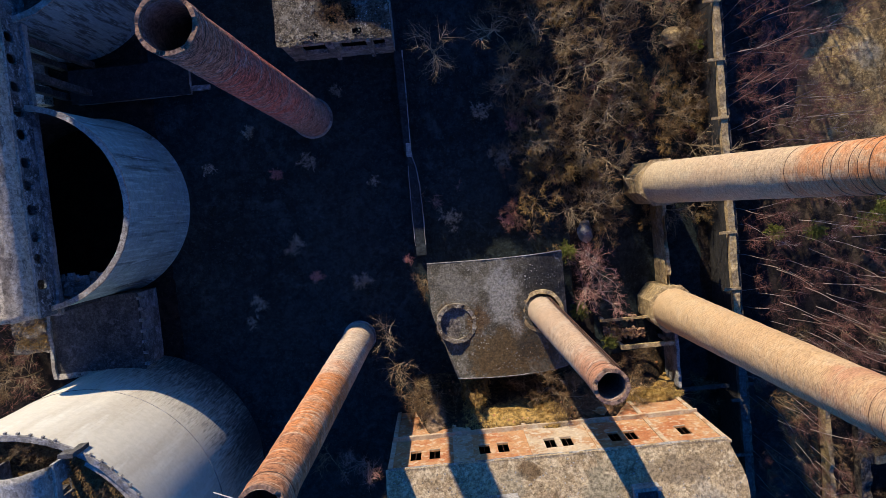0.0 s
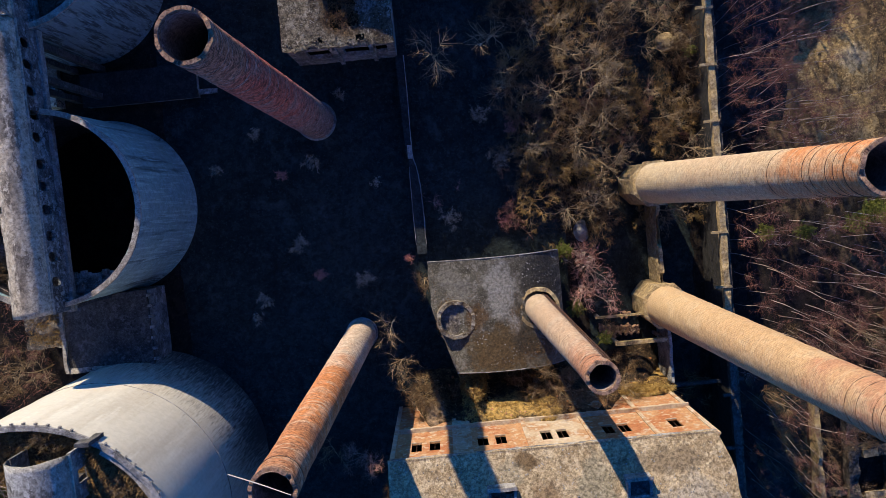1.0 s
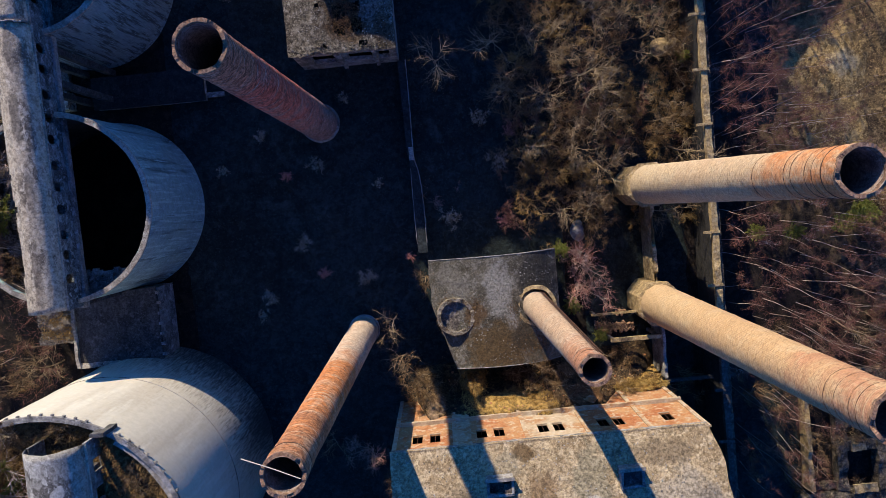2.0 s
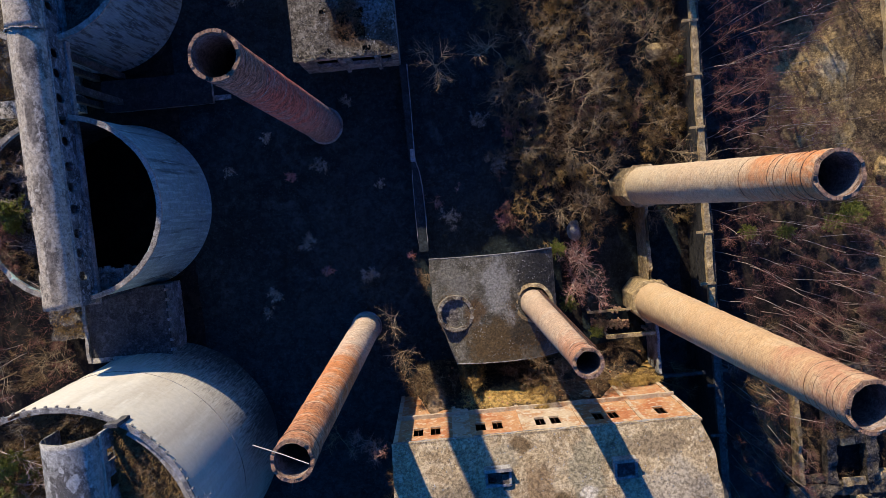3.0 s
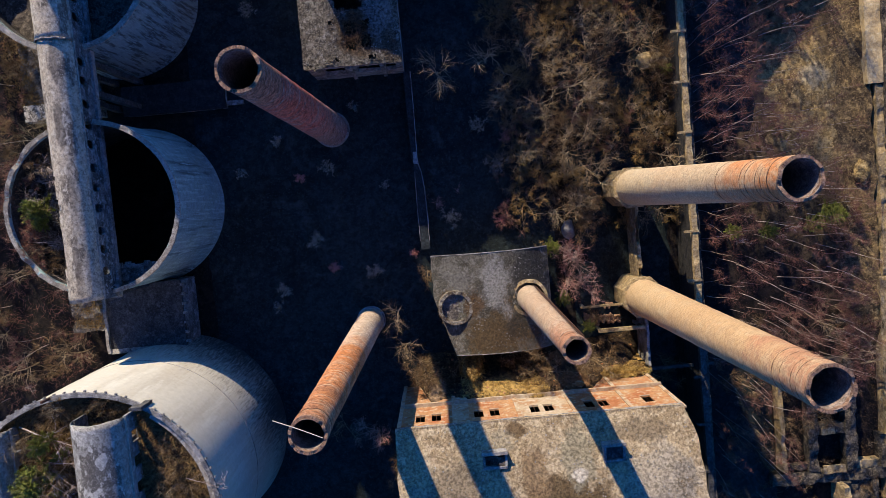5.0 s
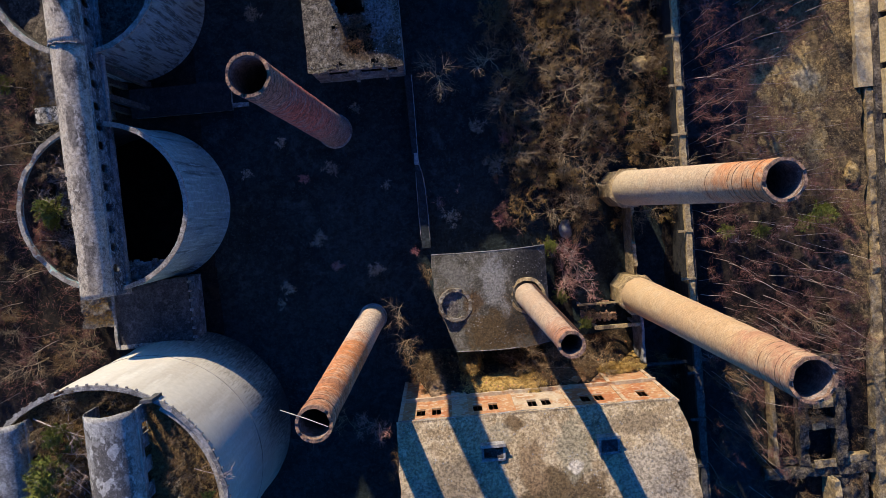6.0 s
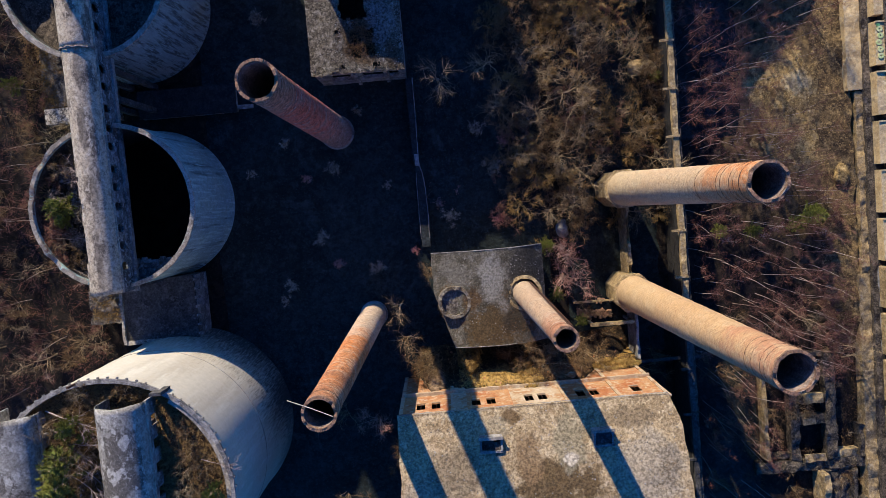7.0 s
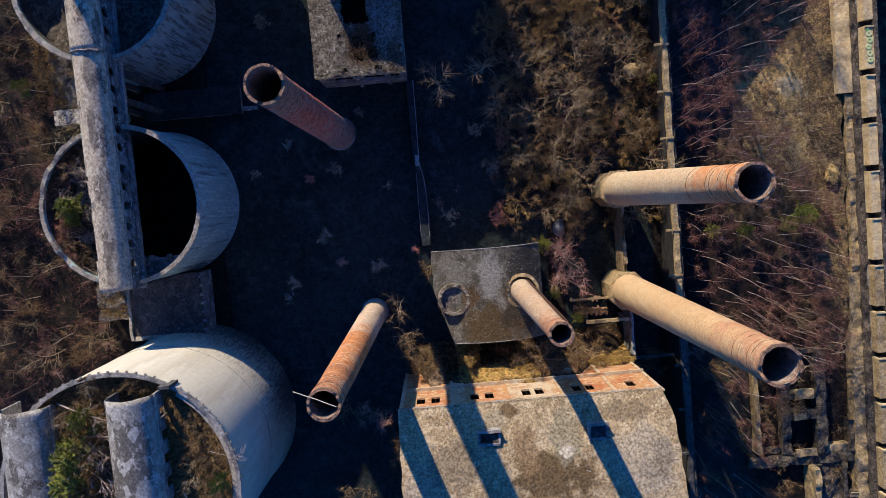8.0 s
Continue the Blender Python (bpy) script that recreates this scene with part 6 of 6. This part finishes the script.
# single plants of the yard and round the ruins
for kind, x, y, size in (("sapling", -16.3, 4.0, 0.75), ("sapling", -13.4, -6.8, 0.8), ("scrub", -8.1, -7.8, 1.2), ("scrub", -19.6, -8.6, 1.0), ("scrub", -15.7, -3.6, 1.2),
                         ("scrub", -13.0, 5.0, 1.0), ("sapling", -3.9, -5.9, 0.6), ("blush", -10.2, -27.4, 1.05), ("tree", -6.0, -12.6, 0.75), ("tree", -5.2, -16.9, 0.68),
                         ("tree", 1.0, 15.1, 1.05), ("scrub", -20.5, 24.2, 1.1), ("scrub", -9.2, 11.6, 0.8), ("scrub", -20.7, -10.8, 0.7), ("shrub", -7.6, -31.8, 0.8), ("scrub", -15.2, -36.5, 1.1),
                         ("scrub", -14.2, -26.3, 1.2), ("scrub", 6.9, 3.3, 1.3), ("scrub", 1.4, -2.0, 1.2), ("sapling", 7.3, -2.9, 0.9), ("scrub", -6.4, 2.3, 0.6), ("scrub", -18.3, 8.8, 0.8),
                         ("scrub", -23.2, 5.2, 0.7), ("scrub", -13.0, -37.4, 1.0), ("shrub", -3.2, -20.3, 0.8), ("shrub", 9.2, -20.2, 1.1), ("shrub", 10.6, -20.8, 1.0), ("shrub", 8.2, -19.4, 0.9), ("shrub", -3.6, -20.4, 1.0), ("shrub", 16.2, -20.4, 1.0), ("shrub", 14.8, -20.9, 0.9), ("shrub", 5.6, -19.6, 0.5), ("shrub", -2.3, -8.4, 0.7),
                         ("blush", 14.6, -11.0, 1.25), ("blush", 15.4, -8.6, 1.0), ("sapling", 14.2, -8.0, 1.2), ("blush", 14.0, -7.0, 0.7), ("sapling", 8.3, 6.5, 0.8), ("scrub", 5.2, 8.6, 1.1), ("shrub", 14.0, -19.6, 0.7), ("shrub", 19.0, -19.0, 0.6),
                         ("shrub", 17.0, -15.6, 0.6), ("shrub", 7.2, -19.4, 0.7), ("shrub", 11.2, -19.2, 0.75), ("shrub", 0.6, -19.6, 0.7), ("shrub", 12.8, -18.6, 0.7), ("shrub", 15.6, -18.8, 0.7), ("shrub", -4.4, -19.0, 0.9)):
    if -25 < x < 9 and y > -20 and kind in ("scrub", "sapling"):
        kind, size = ("puff" if kind == "scrub" else "rose"), size * 0.85
    plant(kind, x, y, None, size)
for x, y, size in ((12.6, -6.6, 0.85), (13.4, -12.9, 0.9), (16.4, -16.6, 0.7), (-50.5, 18.3, 0.9), (46.6, -6.0, 1.1), (45.0, -7.0, 0.8), (48.0, -6.2, 0.9), (47.4, -5.2, 0.8), (35.3, -7.0, 0.8), (39.6, -7.3, 0.8), (28.4, 13.3, 0.7)):
    plant("pine", x, y, None, size)
for x, y, z, size in ((-40.3, 2.7, 14.2, 1.25), (-40.9, 1.2, 14.2, 0.7), (-23.4, -25.0, 27.1, 0.85), (-36.4, -20.2, 27.1, 1.4), (-36.8, -22.6, 27.1, 1.4), (-37.2, -24.8, 27.1, 1.3), (-35.8, -17.6, 27.1, 1.0), (-34.8, -18.9, 27.1, 0.6)):
    plant("pine", x, y, z, size)
for x, y, z, size in ((-36.2, -21.5, 27.1, 0.6), (-34.6, -15.2, 27.1, 0.4), (-37.2, -25.6, 27.1, 0.7), (-37.8, -22.8, 27.1, 0.5), (-26.0, -23.0, 27.1, 0.3), (-35.0, -20.0, 27.1, 0.5), (-36.6, -24.6, 27.1, 0.55), (-26.4, -24.6, 27.1, 0.4), (-37.5, -17.2, 27.1, 0.5), (-40.5, 6.6, 14.3, 0.45), (-41.2, -1.2, 14.3, 0.4)):
    plant("tree", x, y, z, size)


for x, y, size in ((-36.6, -17.4, 0.55), (-35.2, -19.4, 0.6), (-36.9, -19.8, 0.5), (-34.6, -22.4, 0.55), (-36.2, -24.2, 0.6), (-35.0, -27.1, 0.6), (-37.6, -26.8, 0.55), (-25.4, -21.4, 0.45), (-24.6, -23.0, 0.45), (-24.2, -26.6, 0.5), (-26.0, -19.6, 0.4), (-31.0, -15.0, 0.35), (-34.5, -14.9, 0.4)):
    plant("shrub", x, y, 27.1, size)


for x, y, size in ((-41.9, 0.2, 0.5), (-42.2, 3.4, 0.45), (-41.6, 5.6, 0.5), (-40.4, 7.6, 0.5), (-39.6, -2.6, 0.5), (-40.9, -3.4, 0.45), (-38.6, 8.4, 0.45), (-42.6, 1.6, 0.8), (-42.7, 4.4, 0.75), (-41.9, 6.6, 0.8), (-41.6, -2.2, 0.75), (-42.4, -0.8, 0.7)):
    plant("red" if x < -41 else "shrub", x, y, 14.5, size)


# wind-thrown pale stems sprawling over the silo tops
for x, y, z, turn, lean, size in ((-37.8, -18.2, 27.2, 60, 62, 0.8), (-37.2, -20.8, 27.2, 40, 68, 0.9), (-37.9, -24.4, 27.2, 35, 70, 0.9), (-37.4, -27.0, 27.2, 50, 66, 0.9), (-38.4, -16.4, 27.0, 75, 70, 0.8), (-37.0, -22.6, 27.2, 78, 66, 0.8), (-36.4, -19.6, 27.3, 95, 64, 0.7), (-37.6, -29.0, 27.2, 65, 70, 0.9), (-24.4, -22.2, 27.2, 60, 68, 0.5), (-27.2, -26.3, 27.2, 40, 66, 0.7), (-40.6, 5.4, 15.0, 95, 60, 0.6), (-41.2, 7.4, 15.0, 80, 64, 0.6), (-42.6, -0.5, 15.4, 70, 66, 0.55), (-41.8, -3.4, 15.4, 50, 66, 0.6), (-42.8, 3.6, 15.6, 100, 62, 0.5)):
    z, size = z + 0.8 * (z > 20), size * 1.25
    ob = plant("sprawl", x, y, z, size)
    ob.matrix_basis = Matrix.Translation((x, y, z)) @ Matrix.Rotation(radians(turn), 4, "Z") @ Matrix.Rotation(radians(lean), 4, "X") @ Matrix.Diagonal((size,) * 3 + (1,))


def scatter(kinds, count, inside, gap, sizes, seed):
    r = random.Random(seed)
    placed = []
    tries = 0
    while len(placed) < count and tries < count * 60:
        tries += 1
        x, y = r.uniform(inside[0], inside[1]), r.uniform(inside[2], inside[3])
        if any(abs(x - a) < gap and abs(y - b) < gap for a, b in placed) or not inside[4](x, y):
            continue
        placed.append((x, y))
        plant(r.choice(kinds), x, y, None, r.uniform(*sizes))


# bushes that stand apart at the thicket's edge
THICKET_EDGE = (("gold", 10.0, -1.2, 0.95), ("red", 7.4, -1.5, 0.6), ("red", 7.9, -3.2, 0.7), ("gold", 12.3, 2.4, 1.0), ("shrub", 9.5, 2.1, 0.5), ("scrub", 6.9, 4.1, 1.0), ("red", 6.9, 2.4, 0.4), ("gold", 15.2, 1.4, 0.95), ("tree", 13.6, -2.6, 0.7),
                ("tree", 15.6, -2.0, 0.75), ("shrub", 17.4, -5.0, 0.7), ("gold", 11.4, -6.9, 0.45), ("shrub", 10.2, 9.2, 0.8), ("tree", 15.8, 12.1, 1.0), ("red", 16.5, 8.5, 0.9), ("red", 30.8, 8.5, 0.6), ("tree", 18.6, 1.6, 0.8), ("scrub", 8.6, 0.6, 0.8))


def thicket(x, y):
    if math.hypot(x - 22, y + 0.5) < 3.2 or 28.4 < x < 30.6 or math.hypot(x - 22.7, y + 13.5) < 3.4:
        return False
    return x > 7.8 + 2.5 * wave(x, y, 0.15, 3) and y > -4.5


def wood(x, y):
    bare = math.hypot((x - 47.0) / 5.0, (y - 8.0) / 8.0) < 1
    ruin = 39.5 < x < 53.5 and y < -25.5
    # the sun reaches the sand: few trees stand in its way
    along_sun, across = -0.366 * (x - 46.5) + 0.93 * (y - 8.0), 0.93 * (x - 46.5) + 0.366 * (y - 8.0)
    if 0 < along_sun < 30 and abs(across) < 5.5 and wave(x, y, 1.7, 31) < 0.3:
        return False
    if x < 40 and y > 3 and wave(x, y, 1.3, 44) < 0.0:
        return False
    return not bare and not ruin and x < (48.5 if y > -4 else 50.5) and (y > -12 or wave(x, y, 0.3, 8) > -0.12)


def west(x, y):
    return math.hypot(x + 35, y - 2) > 10 and math.hypot(x + 35.4, y - 26.6) > 10 and math.hypot(x + 33.2, y + 25.3) > 13.5 and not (x > -42.5 and y < -5.5)


scatter(["tree", "shrub", "gold", "shrub", "red", "tree", "gold"], 165, (7, 28.5, -4.5, 30, lambda x, y: thicket(x, y) and not (x < 16 and y < 3)), 0.95, (0.5, 0.95), 5)
scatter(["shrub", "gold", "red", "scrub", "shrub"], 14, (9.5, 17, -4.5, 3, lambda x, y: x > 13 or y > 0), 1.3, (0.4, 0.65), 15)
for kind, x, y, size in THICKET_EDGE:
    plant(kind, x, y, None, size)
scatter(["birch", "birch", "birch", "birch", "birch", "birch", "sapling", "birch", "birch", "red"], 260, (31, 52.5, -44, 32, wood), 1.1, (0.5, 0.92), 6)
scatter(["birch"], 36, (31.8, 41.0, 4, 31, lambda x, y: wave(x, y, 0.9, 12) > -0.15), 0.9, (0.8, 1.15), 16)
scatter(["birch"], 16, (42, 51, 0, 16, lambda x, y: math.hypot((x - 46.0) / 3.0, (y - 10.0) / 3.0) > 1), 1.3, (0.35, 0.6), 17)
scatter(["birch", "red", "birch", "tree"], 24, (40.5, 51.0, -25.3, -17.5, lambda x, y: True), 1.1, (0.6, 0.9), 18)
scatter(["shrub", "red", "tree", "birch", "birch", "sapling", "shrub"], 190, (-66, -43.5, -34, 38, west), 1.0, (0.5, 0.95), 7)
scatter(["shrub", "scrub", "sapling"], 16, (24, 39, -44, -16, lambda x, y: not 28.4 < x < 30.8 and y < -16), 1.6, (0.5, 0.9), 8)
scatter(["shrub", "scrub"], 14, (40.5, 52.5, -44, -27, lambda x, y: True), 1.5, (0.35, 0.6), 9)


# ---- undergrowth ----
def litter(name, count, area, keep, size, material, label, seed, height=0.5):
    r = random.Random(seed)
    m = Mesh()
    n = 0
    while n < count:
        x, y = r.uniform(area[0], area[1]), r.uniform(area[2], area[3])
        n += 1
        if not keep(x, y):
            continue
        z = ground_height(x, y)
        for _ in range(4):
            a, l = r.uniform(0, 6.28), size * r.uniform(0.5, 1.4)
            d = Vector((math.cos(a) * l, math.sin(a) * l, height * r.uniform(0.2, 1.2)))
            s = Vector((-math.sin(a), math.cos(a), 0)) * 0.022
            p = Vector((x + r.gauss(0, 0.2), y + r.gauss(0, 0.2), z - 0.05))
            m.add([tuple(p + s), tuple(p - s), tuple(p + d)], [(0, 1, 2)])
    single(name, m, material, label, "undergrowth", kind="stuff")


litter("undergrowth", 15000, (10, 53, -44, 32), lambda x, y: ((thicket(x, y) and x < 28.5) or (x > 40 and math.hypot((x - 45.5) / 5.0, (y - 9.0) / 6.0) > 0.95 and y > -9 + 3 * wave(x, y, 0.2, 9) and wave(x, y, 0.2, 4) > -0.1) or (x > 24 and y < -22 and wave(x, y, 0.2, 4) > 0.1)) and not 28.4 < x < 30.6, 0.55, BROWN_TWIGS, "brown dead stalks and fallen twigs on the wood floor", 3)
litter("dry_tufts", 600, (-66, -43, -34, 38), west, 0.55, BROWN_TWIGS, "dead brown stalks beside the silos", 4)
litter("bramble", 1700, (-66, -43, -34, 38), west, 0.9, PINK_TWIGS, "reddish bramble canes beside the silos", 14, 0.9)
